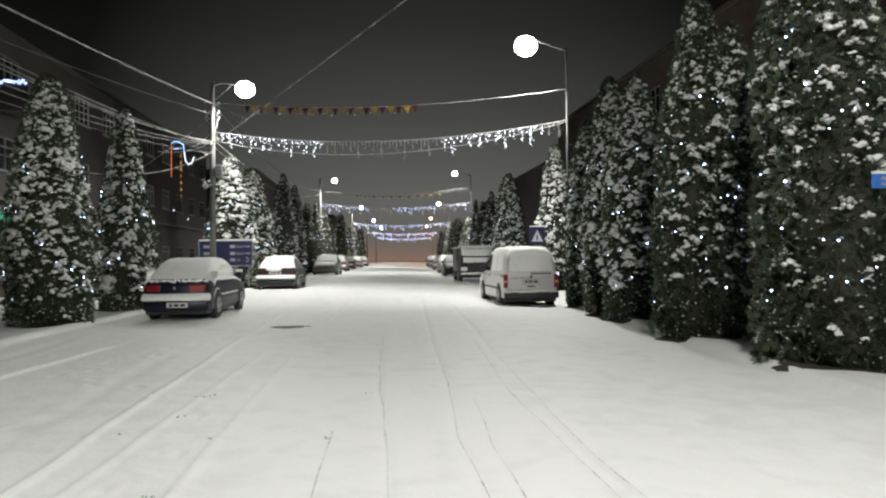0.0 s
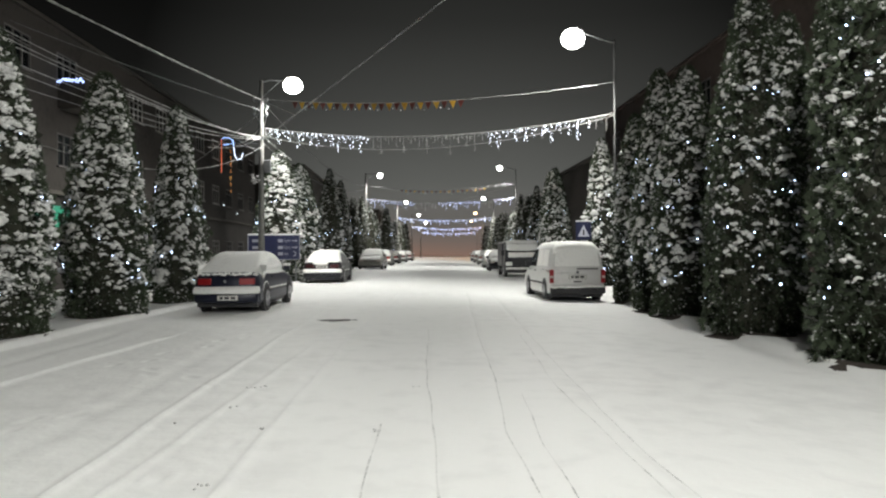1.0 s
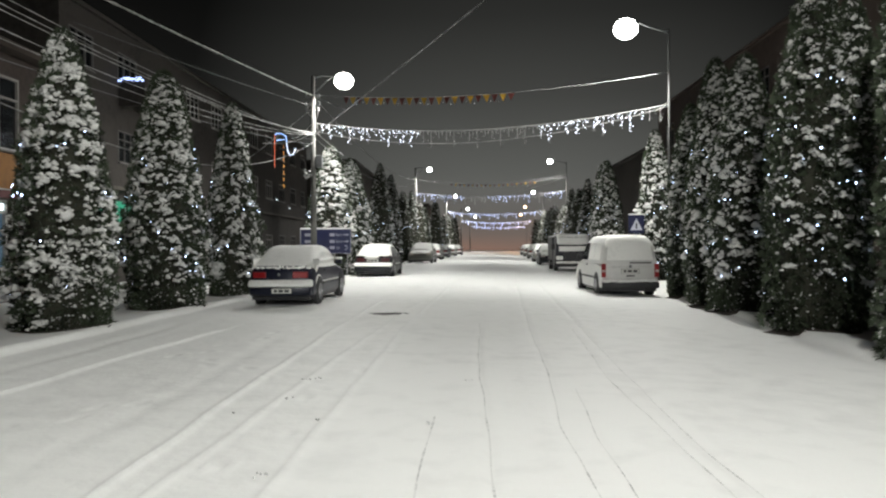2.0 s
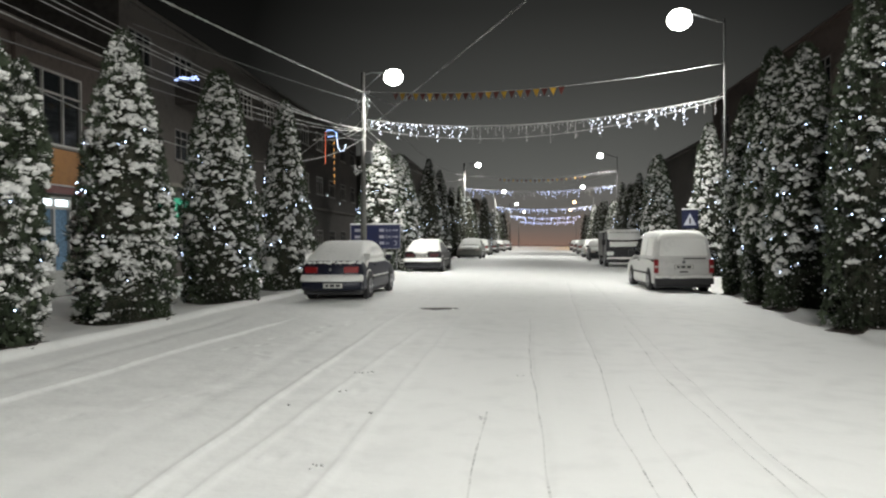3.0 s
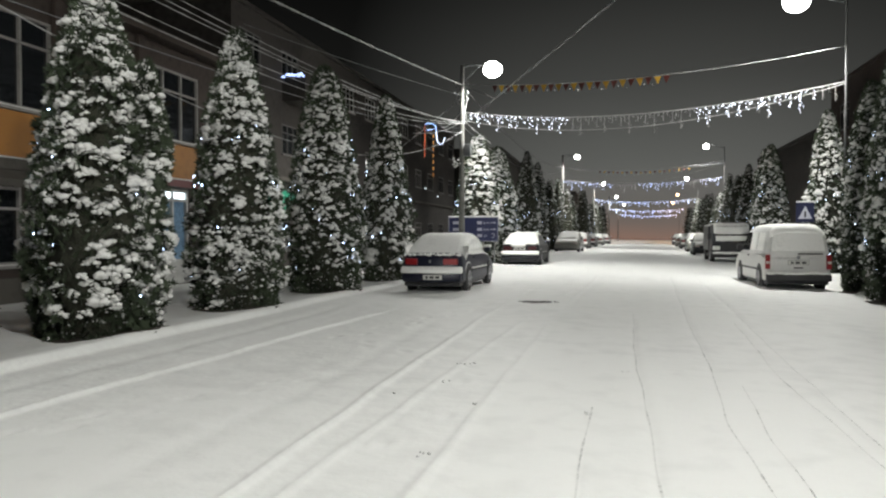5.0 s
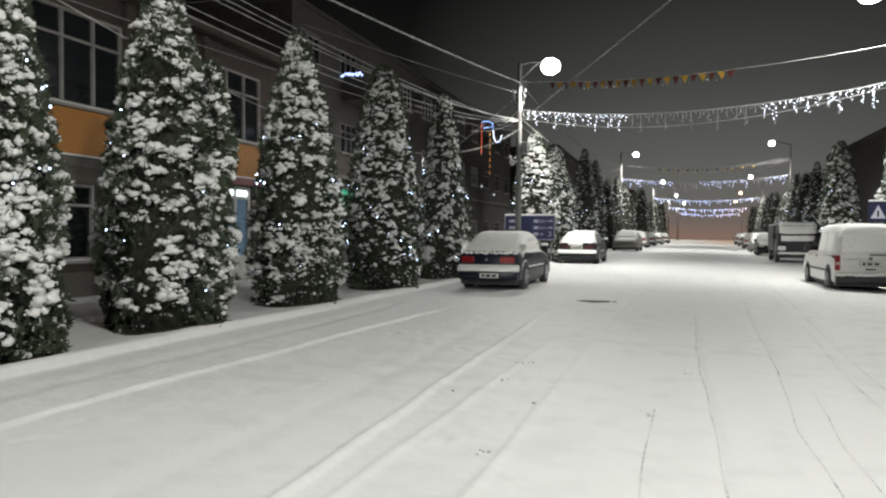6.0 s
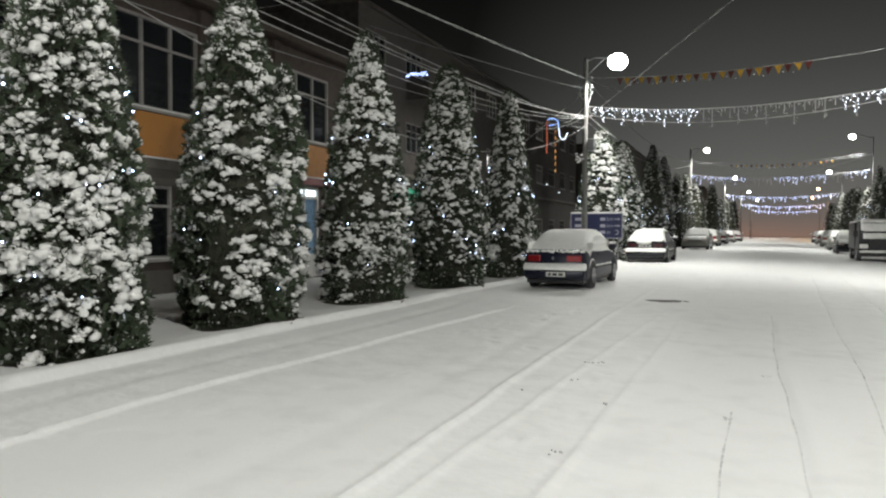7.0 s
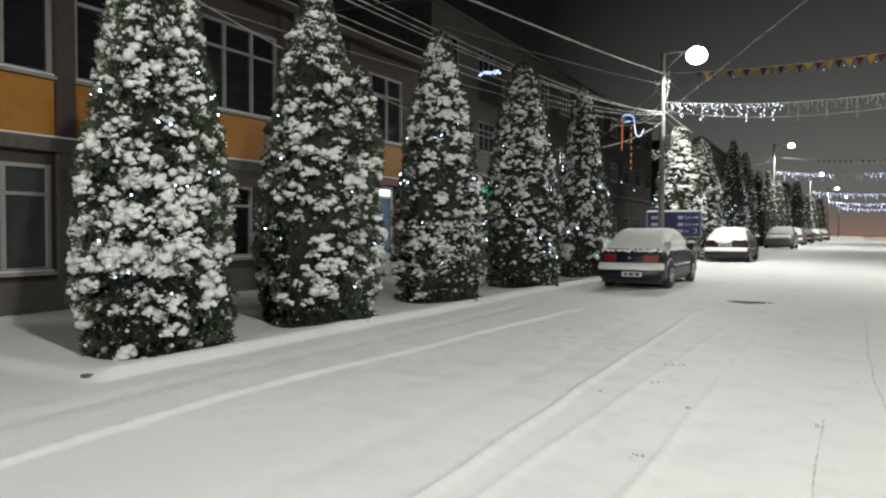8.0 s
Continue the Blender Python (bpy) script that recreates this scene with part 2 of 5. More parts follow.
def terrain(x, y):
    u = x - lane_of(y)
    z = -0.024 * np.maximum(0, np.minimum(u, 6.0) - 0.3)
    wob = 0.05 * value_noise(x, y, 0.9, 3) + 0.03 * value_noise(x, y, 0.3, 4)
    # left kerb, ending in a dropped crossing close to the camera
    up = smooth(0, 1, (-(u + 5.90) + wob) / 0.11) * smooth(4.08, 4.34, y)
    z = z + 0.075 * up
    z = z + 0.022 * np.exp(-((u + 6.10 - wob) / 0.14) ** 2) * smooth(4.2, 4.5, y)
    # beds where the thujas stand: thinner snow
    z = z - 0.05 * np.exp(-((u + 6.9) / 0.55) ** 2) * smooth(4.4, 5.2, y)
    right = smooth(0, 1, (u - kerb_right(y) + wob) / 0.2)
    z = z + 0.12 * right
    z = z - 0.04 * np.exp(-((u - 6.1) / 0.5) ** 2)
    near = smooth(60, 25, y) * smooth(14, 9, np.abs(x))
    z = z + near * (0.030 * value_noise(x, y, 1.7, 5) + 0.012 * value_noise(x, y, 0.5, 6) + 0.006 * value_noise(x, y, 0.17, 7))
    for pts, w, deep, ridge in RUTS:
        px, py = np.array([p[0] for p in pts]), np.array([p[1] for p in pts])
        c = np.interp(y, py, px) + 0.012 * np.sin(y * 1.1 + px[0] * 7) + 0.005 * np.sin(y * 3.9 + px[0] * 3)
        d = x - c
        m = smooth(py[-1], py[-1] - 2.0, y)
        z = z + 0.75 * m * (-deep * np.exp(-(d / w) ** 2) + 0.45 * ridge * deep * np.exp(-((np.abs(d) - 2.0 * w) / w) ** 2))
    for (x0, y0), (x1, y1), n in PRINTS:
        for i in range(n):
            t = (i + 0.3 * math.sin(i * 5.1)) / max(1, n - 1)
            side = 0.10 * (-1) ** i
            dx, dy = x1 - x0, y1 - y0
            ll = math.hypot(dx, dy)
            cx, cy = x0 + dx * t - dy / ll * side, y0 + dy * t + dx / ll * side
            a, b = ((x - cx) * dx + (y - cy) * dy) / ll, ((x - cx) * -dy + (y - cy) * dx) / ll
            q = (a / 0.125) ** 2 + (b / 0.055) ** 2
            z = z - 0.012 * np.exp(-q ** 2) + 0.005 * np.exp(-((q - 1.9) / 0.8) ** 2)
    return z


gx = steps([(-600, -60, 60), (-60, -14, 4), (-14, -8, 0.3), (-8, -5.2, 0.06), (-5.2, 2.4, 0.034), (2.4, 8, 0.06), (8, 14, 0.3), (14, 60, 4), (60, 600, 60)])
gy = steps([(-80, -10, 7), (-10, 1.5, 0.5), (1.5, 12, 0.06), (12, 26, 0.14), (26, 60, 0.6), (60, 180, 4), (180, 1500, 60)])
mx, my = np.meshgrid(gx, gy)
mz = terrain(mx, my)
idx = np.arange(mx.size).reshape(mx.shape)
quads = np.stack([idx[:-1, :-1], idx[:-1, 1:], idx[1:, 1:], idx[1:, :-1]], -1).reshape(-1, 4)
sheet = link("ground", from_arrays("ground", np.stack([mx, my, mz], -1).reshape(-1, 3), quads), SNOW, smooth=True)
tagged(sheet, "snow-covered street and pavements with wheel ruts and footprints", "ground", kind="structure")


def height_at(x, y):
    return float(terrain(np.array([x]), np.array([y]))[0])


def slush_line(pts, wide, seed):
    """A thin wet line where a wheel pressed through to the asphalt."""
    rng = random.Random(seed)
    bm = bmesh.new()
    py, px = [p[1] for p in pts], [p[0] for p in pts]
    y, last = pts[0][1], None
    while y < pts[-1][1]:
        c = float(np.interp(y, py, px)) + 0.012 * math.sin(y * 1.1 + px[0] * 7) + 0.005 * math.sin(y * 3.9 + px[0] * 3)
        w = wide * max(0.0, 0.55 + 0.5 * noise.noise(Vector((y * 2.1, seed * 3.7, 0))) + 0.4 * noise.noise(Vector((y * 9, seed, 2))))
        if w < wide * 0.16:
            last = None
        else:
            z = height_at(c, y) + 0.004
            pair = (bm.verts.new((c - w, y, z)), bm.verts.new((c + w, y, z)))
            if last:
                bm.faces.new((last[0], last[1], pair[1], pair[0]))
            last = pair
        y += 0.06
    ob = part("slush_line", bm, SLUSH)
    return tagged(ob, "thin grey wet wheel line pressed through the snow", "wheel track", "wheel tracks in the snow", "structure")


for k, (i, wide) in enumerate([(0, 0.011), (1, 0.011), (2, 0.009), (3, 0.007), (4, 0.008), (5, 0.008)]):
    slush_line(RUTS[i][0], wide, k + 1)

# ---- snow-covered thuja trees ----
def ico(detail):
    bm = bmesh.new()
    bmesh.ops.create_icosphere(bm, subdivisions=detail, radius=1)
    v = np.array([x.co[:] for x in bm.verts])
    f = np.array([[x.index for x in p.verts] for p in bm.faces])
    bm.free()
    return v, f


ICO0 = ico(1)
OCTA = (np.array([(1, 0, 0), (-1, 0, 0), (0, 1, 0), (0, -1, 0), (0, 0, 1), (0, 0, -1)], float),
        np.array([(0, 2, 4), (2, 1, 4), (1, 3, 4), (3, 0, 4), (2, 0, 5), (1, 2, 5), (3, 1, 5), (0, 3, 5)]))


def outline(s, lean):
    """Radius of a thuja at the share s of its height, 1 at its widest."""
    top = np.clip((1 - s), 0, 1) ** lean * 1.28
    foot = 0.88 + 0.12 * np.clip(s / 0.14, 0, 1)
    return np.minimum(1.0, top) * foot


def lumps(kind, at, size, rng):
    """Many uneven balls of snow as arrays."""
    v, f = kind
    n = len(at)
    jig = 1 + 0.24 * (rng.random((n, len(v))) - 0.5) * 2
    a = rng.random(n) * math.tau
    p = v[None] * jig[..., None] * size[:, None, :]
    x = p[..., 0] * np.cos(a)[:, None] - p[..., 1] * np.sin(a)[:, None]
    y = p[..., 0] * np.sin(a)[:, None] + p[..., 1] * np.cos(a)[:, None]
    p = np.stack([x, y, p[..., 2]], -1) + at[:, None, :]
    return p.reshape(-1, 3), (f[None] + (np.arange(n) * len(v))[:, None, None]).reshape(-1, 3)


def join(pieces):
    verts, faces, k = [], [], 0
    for v, f in pieces:
        verts.append(v)
        faces.append(f + k)
        k += len(v)
    return np.concatenate(verts), np.concatenate(faces)


def thuja_meshes(seed, h, r, lean=0.62, pads=420, sprays=5200, side_top=None, fine=11, clump=1.0, dust=2.0, high=0.45):
    """Trunk, crown and snow of one tree, standing at the origin; high: how far its snow gathers towards the top."""
    rng = np.random.default_rng(seed)
    off = rng.random(3) * 50

    def skin(s, a):
        """A point of the crown's surface, with its bulges."""
        rad = r * outline(s, lean)
        wob = np.array([noise.noise(Vector((math.cos(q) * 1.3 + off[0], math.sin(q) * 1.3 + off[1], z * h * 0.9 + off[2]))) for q, z in zip(a, s)])
        ripple = np.array([noise.noise(Vector((math.cos(q) * 3.2 + off[1], math.sin(q) * 3.2, z * h * 2.4 + off[0]))) for q, z in zip(a, s)])
        rad = rad * (1 + 0.24 * wob + 0.13 * ripple)
        return np.stack([rad * np.cos(a), rad * np.sin(a), 0.02 + s * (h - 0.02)], -1), rad

    def second(p, pick):
        """Part of the foliage makes a lower second top beside the first."""
        if side_top:
            dx, dy, hh, rr = side_top
            s = p[pick, 2] / h
            p[pick, 2] *= hh
            p[pick, :2] = p[pick, :2] * rr + np.array([dx, dy]) * np.clip(s * 1.4, 0, 1)[:, None]
        return p

    # inner body, its twig colour darkened for the shade deep in the crown
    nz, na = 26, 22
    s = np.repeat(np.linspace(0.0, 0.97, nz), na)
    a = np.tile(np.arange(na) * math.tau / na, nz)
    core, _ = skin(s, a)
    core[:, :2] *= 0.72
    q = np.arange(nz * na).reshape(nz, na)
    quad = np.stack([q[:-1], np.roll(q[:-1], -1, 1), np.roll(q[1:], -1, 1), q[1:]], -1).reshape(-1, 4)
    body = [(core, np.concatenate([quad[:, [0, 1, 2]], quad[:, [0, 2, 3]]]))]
    if side_top:
        body.append((second(core.copy(), np.ones(len(core), bool)), body[0][1]))
    # sprays: fans of flat scaly twigs
    n = sprays
    s = rng.random(n) ** 1.15
    a = rng.random(n) * math.tau
    p, rad = skin(s, a)
    p[:, :2] *= (0.78 + 0.30 * rng.random(n))[:, None]
    if side_top:
        p = second(p, rng.random(n) < 0.42)
    out = np.stack([np.cos(a), np.sin(a), 0.35 + 0.9 * rng.random(n) - 0.4], -1)
    out += 0.5 * (rng.random((n, 3)) - 0.5)
    out /= np.linalg.norm(out, axis=1)[:, None]
    side = np.cross(out, rng.normal(size=(n, 3)))
    side /= np.linalg.norm(side, axis=1)[:, None]
    vs, fs = [], []
    for k, ang in enumerate((-0.9, -0.4, 0.05, 0.5, 0.95)):
        d = out * math.cos(ang) + side * math.sin(ang)
        w = np.cross(d, np.cross(out, side))
        ln = (0.075 + 0.065 * rng.random(n))[:, None]
        wd = (0.009 + 0.010 * rng.random(n))[:, None]
        vs.append(np.stack([p, p + d * ln * 0.55 + w * wd, p + d * ln, p + d * ln * 0.55 - w * wd], 1).reshape(-1, 3))
        i = np.arange(n)[:, None] * 4
        fs.append(np.concatenate([i + [0, 1, 2], i + [0, 2, 3]]))
    body += list(zip(vs, fs))
    # snow pads
    n = pads * 2
    s = rng.random(n) ** 1.05
    a = rng.random(n) * math.tau
    p, rad = skin(s, a)
    dens = np.array([noise.noise(Vector(c) * 1.5 + Vector(off)) for c in p])
    keep = np.argsort(-(0.85 * dens + 0.62 * rng.normal(size=n) + high * s - 1.2 * np.clip(1 - s / 0.22, 0, 1)))[:pads]
    p, s, a = p[keep], s[keep], a[keep]
    p[:, :2] *= (0.95 + 0.10 * rng.random(pads))[:, None]
    if side_top:
        p = second(p, rng.random(pads) < 0.42)
    big = clump * (0.034 + 0.075 * rng.random(pads) ** 2.4) * (0.82 + 0.30 * (1 - s))
    out = np.stack([np.cos(a), np.sin(a), np.zeros(pads)], -1)
    tan = np.stack([-np.sin(a), np.cos(a), np.zeros(pads)], -1)
    snow = []
    # each pad droops along its twig and breaks into crumbs at the rim
    tilt = 0.9 * (rng.random(pads) - 0.5)
    for k in range(fine):
        u = (rng.random(pads) - 0.5) * (2.1 if k < 5 else 3.4)
        w = (rng.random(pads) - 0.45) * 1.3
        drop = u * tilt - 0.55 * np.abs(u) - 0.35 * w + (rng.random(pads) - 0.5) * 0.8
        at = p + tan * (u * big)[:, None] + out * (w * big)[:, None] + np.array([0, 0, 1]) * (drop * big)[:, None]
        z = big * ((0.44 if k < 5 else 0.20) + 0.28 * rng.random(pads))
        snow.append(lumps(ICO0, at, np.stack([z * 1.3, z, z * 0.74], -1), rng))
    # fine dusting: small crumbs of snow held by single twigs
    n = int(pads * dust)
    s = rng.random(n) ** 1.05
    a = rng.random(n) * math.tau
    p, rad = skin(s, a)
    p[:, :2] *= (0.90 + 0.16 * rng.random(n))[:, None]
    if side_top:
        p = second(p, rng.random(n) < 0.42)
    z = clump * (0.011 + 0.020 * rng.random(n) ** 2) * (1.0 if fine > 10 else 1.2)
    snow.append(lumps(OCTA, p, np.stack([z * 1.5, z * 1.1, z * 0.8], -1), rng))
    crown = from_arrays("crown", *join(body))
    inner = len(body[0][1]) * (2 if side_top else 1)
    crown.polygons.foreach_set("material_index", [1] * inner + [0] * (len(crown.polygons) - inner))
    return crown, from_arrays("snow", *join(snow))


def string_light_mesh(seed, h, r, lean, loops, side_top):
    """Bulbs of a light string wound round the crown."""
    rng = np.random.default_rng(seed)
    at, path = [], []
    for k in range(loops):
        s0 = 0.10 + 0.62 * (k + 0.3 * rng.random()) / loops
        a0 = rng.random() * math.tau
        for i in range(36):
            a = a0 + i * math.tau / 36
            s = s0 + 0.035 * math.sin(a * 2 + k) + 0.012 * rng.normal()
            rad = r * float(outline(np.array([s]), lean)[0]) * (1.05 + 0.05 * rng.random())
            c = (rad * math.cos(a), rad * math.sin(a), 0.12 + s * h)
            path.append(c)
            if rng.random() < 0.08 + 0.42 * (math.sin(a * 3 + k * 2.1) > 0.2):
                at.append(c)
    at = np.array(at)
    z = 0.006 + 0.009 * rng.random(len(at)) ** 1.4
    return from_arrays("bulbs", *lumps(ICO0, at, np.stack([z, z, z], -1), rng)), path


def thuja_kind(seed, h, r, lean=0.62, loops=5, side_top=None, pads=420, sprays=5200, fine=11, clump=1.0, dust=2.0, high=0.45):
    crown, snow = thuja_meshes(seed, h, r, lean, pads, sprays, side_top, fine, clump, dust, high)
    bulbs, path = string_light_mesh(seed + 90, h, r, lean, loops, side_top)
    return dict(h=h, r=r, crown=crown, snow=snow, bulbs=bulbs, path=path)


def plant(kind, x, y, z, turn, size, label, group="thujas along the street", lights=True, tall=1.0):
    t = thing("thuja_tree", label, "tree", (x, y, z), turn, group)
    t.scale = (size, size, size * tall)
    if not kind["crown"].materials:
        kind["crown"].materials.append(LEAF)
        kind["crown"].materials.append(INNER_SHADE)
        kind["snow"].materials.append(SNOW_TREE)
        kind["snow"].polygons.foreach_set("use_smooth", [True] * len(kind["snow"].polygons))
        kind["bulbs"].materials.append(FAIRY)
        bm = rod(bmesh.new(), (0, 0, -0.05), (0, 0, kind["h"] * 0.8), 0.09, 0.02, 9)
        kind["trunk"] = bpy.data.meshes.new("trunk")
        bm.to_mesh(kind["trunk"])
        bm.free()
        kind["trunk"].materials.append(BARK)
        bm = tube(bmesh.new(), kind["path"], 0.004, 3)
        kind["cable"] = bpy.data.meshes.new("cable")
        bm.to_mesh(kind["cable"])
        bm.free()
        kind["cable"].materials.append(BLACK)
    for name in ("trunk", "crown", "snow"):
        o = new(name, kind[name])
        o.parent = t
        if name == "snow":
            tagged(o, kind="stuff")
    if lights:
        g = thing("string_light", "string of small cold-white bulbs wound round a snowy thuja", "string lights", (x, y, z), turn, "light strings on the thujas")
        g.scale = t.scale
        new("cable", kind["cable"]).parent = g
        b = tagged(new("bulbs", kind["bulbs"]), kind="stuff")
        b.parent = g
    return t


SNOWY = "columnar dark green thuja loaded with clumps of fresh snow"
THUJA_A = thuja_kind(11, 4.6, 0.80, 0.50, 5, None, 1120, 6500, 11, 1.04, 0.8)
THUJA_B = thuja_kind(12, 4.7, 0.80, 0.68, 5, (0.62, 0.05, 0.755, 0.55), 1200, 6800, 11, 1.0, 0.9)
THUJA_C = thuja_kind(13, 5.0, 0.78, 0.60, 4, (0.30, 0.0, 0.72, 0.74), 1100, 5000, 9, 1.02, 0.9)
THUJA_D = thuja_kind(14, 5.2, 0.78, 0.52, 6, None, 980, 5000, 8, 0.98, 0.9, 0.8)
THUJA_R = thuja_kind(15, 5.6, 0.80, 0.58, 7, (0.46, -0.34, 0.90, 0.72), 950, 8200, 11, 0.76, 1.2, 1.6)
THUJA_MID = thuja_kind(18, 5.6, 0.80, 0.62, 3, None, 330, 1300, 6)
THUJA_FAR = thuja_kind(16, 5.6, 0.80, 0.65, 2, None, 130, 500, 6)
THUJA_FAR2 = thuja_kind(17, 5.6, 0.85, 0.55, 2, None, 130, 500, 6)

NEAR = [
    (THUJA_A, -6.82, 5.58, 40, 0.90, 1.10), (THUJA_B, -6.80, 8.40, 35, 1.0, 1.03), (THUJA_C, -6.75, 12.05, 40, 1.0, 1.0),
    (THUJA_D, -6.65, 15.95, 80, 1.0, 1.0), (THUJA_C, -6.55, 20.4, 160, 0.9, 1.2),
    (THUJA_R, 5.95, 8.85, 150, 1.08, 1.0), (THUJA_R, 5.76, 12.3, 8, 0.95, 1.12), (THUJA_D, 6.0, 15.9, 200, 0.92, 1.14),
    (THUJA_D, 6.0, 17.7, 50, 0.86, 1.30), (THUJA_D, 6.30, 20.6, 20, 0.85, 1.2), (THUJA_C, 7.5, 29.0, 100, 0.98, 1.2),
]
for kind, x, y, turn, size, tall in NEAR:
    plant(kind, x, y, height_at(x, y) - 0.03, turn, size, SNOWY, tall=tall)
    x, y = (x - 0.10, y - 0.16) if x > 0 else (x, y)
    bm = bmesh.new()
    rings = []
    for share in (0.15, 0.45, 0.7, 0.85, 1.0):
        ring = []
        for k in range(30):
            a = k * math.tau / 30
            rr = share * kind["r"] * size * ((0.98 if x > 0 else 1.02) + 0.26 * noise.noise(Vector((math.cos(a) * 1.6 + x, math.sin(a) * 1.6 + y, 0))) + 0.05 * noise.noise(Vector((math.cos(a) * 6, math.sin(a) * 6, x + y))))
            px, py = x + rr * math.cos(a), y + rr * math.sin(a)
            ring.append(bm.verts.new((px, py, height_at(px, py) + (0.012 if share < 1 else 0.002))))
        rings.append(ring)
    bm.faces.new(rings[0])
    for a, b in zip(rings, rings[1:]):
        for k in range(30):
            bm.faces.new((a[k], a[(k + 1) % 30], b[(k + 1) % 30], b[k]))
    tagged(part("bare_soil", bm, SOIL), "dark bare soil sheltered under a thuja", "soil", "bare soil under thujas", "structure")
dice = random.Random(5)
plant(THUJA_C, -6.45, 35.0, 0.05, 10, 1.50, SNOWY, tall=0.82)
plant(THUJA_D, -6.35, 40.6, 0.05, 15, 1.35, SNOWY, tall=0.88)
for i in range(1, 15):
    y = 41.8 + i * 6.2 + dice.uniform(-0.6, 0.6)
    x = -7.25 + lane(y) + dice.uniform(-0.2, 0.2)
    plant(THUJA_MID if y < 60 else (THUJA_FAR, THUJA_FAR2)[i % 2], x, y, 0.11, dice.uniform(0, 360), dice.uniform(0.95, 1.1), "distant columnar thuja dusted with snow", lights=i < 10, tall=dice.uniform(0.95, 1.15))
plant(THUJA_D, 6.95, 36.0, -0.02, 130, 0.92, SNOWY, tall=1.14)
for i in range(2, 17):
    y = 30.5 + i * 5.9 + dice.uniform(-0.6, 0.6)
    x = 6.5 + lane(y) + dice.uniform(-0.2, 0.2)
    plant(THUJA_MID if y < 50 else (THUJA_FAR2, THUJA_FAR)[i % 2], x, y, -0.02, dice.uniform(0, 360), dice.uniform(0.95, 1.1), "distant columnar thuja dusted with snow", lights=i < 10, tall=dice.uniform(0.9, 1.1))

# ---- buildings ----
WALL_BROWN = mat("brown_render", (0.046, 0.034, 0.028), 0.9, 0, 0.22, 3.0, 0.3, 30.0)
WALL_GREY = mat("grey_render", (0.082, 0.075, 0.064), 0.9, 0, 0.22, 2.0, 0.3, 30.0)
WALL_BLOCK = mat("block_render", (0.038, 0.033, 0.029), 0.9, 0, 0.25, 2.0, 0.3, 25.0)
WALL_RIGHT = mat("reddish_render", (0.05, 0.036, 0.030), 0.9, 0, 0.25, 2.0, 0.3, 25.0)
FRAME_BLOCK = mat("dim_window_frame", (0.10, 0.095, 0.09), 0.7, 0, 0.18, 8.0)
ORANGE = mat("orange_panel", (0.30, 0.125, 0.014), 0.7, 0, 0.14, 3.0, 0.15, 30.0)
FRAME_WHITE = mat("white_window_frame", (0.28, 0.27, 0.255), 0.6, 0, 0.12, 8.0)
FRAME_DULL = mat("old_window_frame", (0.20, 0.19, 0.175), 0.7, 0, 0.18, 8.0)
PANE = glass_mat("dark_glass", (0.012, 0.014, 0.016), 0.06)
PANE_DULL = glass_mat("dusty_glass", (0.05, 0.055, 0.055), 0.18)
MAROON = mat("maroon_sign", (0.13, 0.025, 0.025), 0.6, 0, 0.15, 6.0)
GREEN_SIGN = mat("green_sign", (0.02, 0.20, 0.12), 0.5, 0, 0.1, 5.0, emit=(0.02, 0.35, 0.20), power=0.40)
SHOP_LIGHT = mat("shop_light", (0.9, 0.95, 1.0), 0.4, 0, 0.02, 3.0, emit=(0.80, 0.93, 1.0), power=3.2)
DOOR_GLASS = mat("lit_door_glass", (0.10, 0.16, 0.22), 0.15, 0, 0.3, 6.0, emit=(0.30, 0.50, 0.72), power=0.09)
DOOR_PAINT = mat("pale_door", (0.46, 0.46, 0.44), 0.55, 0, 0.12, 6.0)
BLUE_TUBE = mat("blue_rope_light", (0.3, 0.5, 0.9), 0.4, 0, 0.02, 3.0, emit=(0.25, 0.45, 1.0), power=1.8)
PALE_TUBE = mat("pale_rope_light", (0.6, 0.7, 0.9), 0.4, 0, 0.02, 3.0, emit=(0.62, 0.75, 1.0), power=1.8)
RED_TUBE = mat("red_rope_light", (0.9, 0.2, 0.1), 0.4, 0, 0.02, 3.0, emit=(1.0, 0.16, 0.06), power=0.6)
AMBER_TUBE = mat("amber_rope_light", (0.9, 0.5, 0.1), 0.4, 0, 0.02, 3.0, emit=(1.0, 0.30, 0.06), power=0.55)


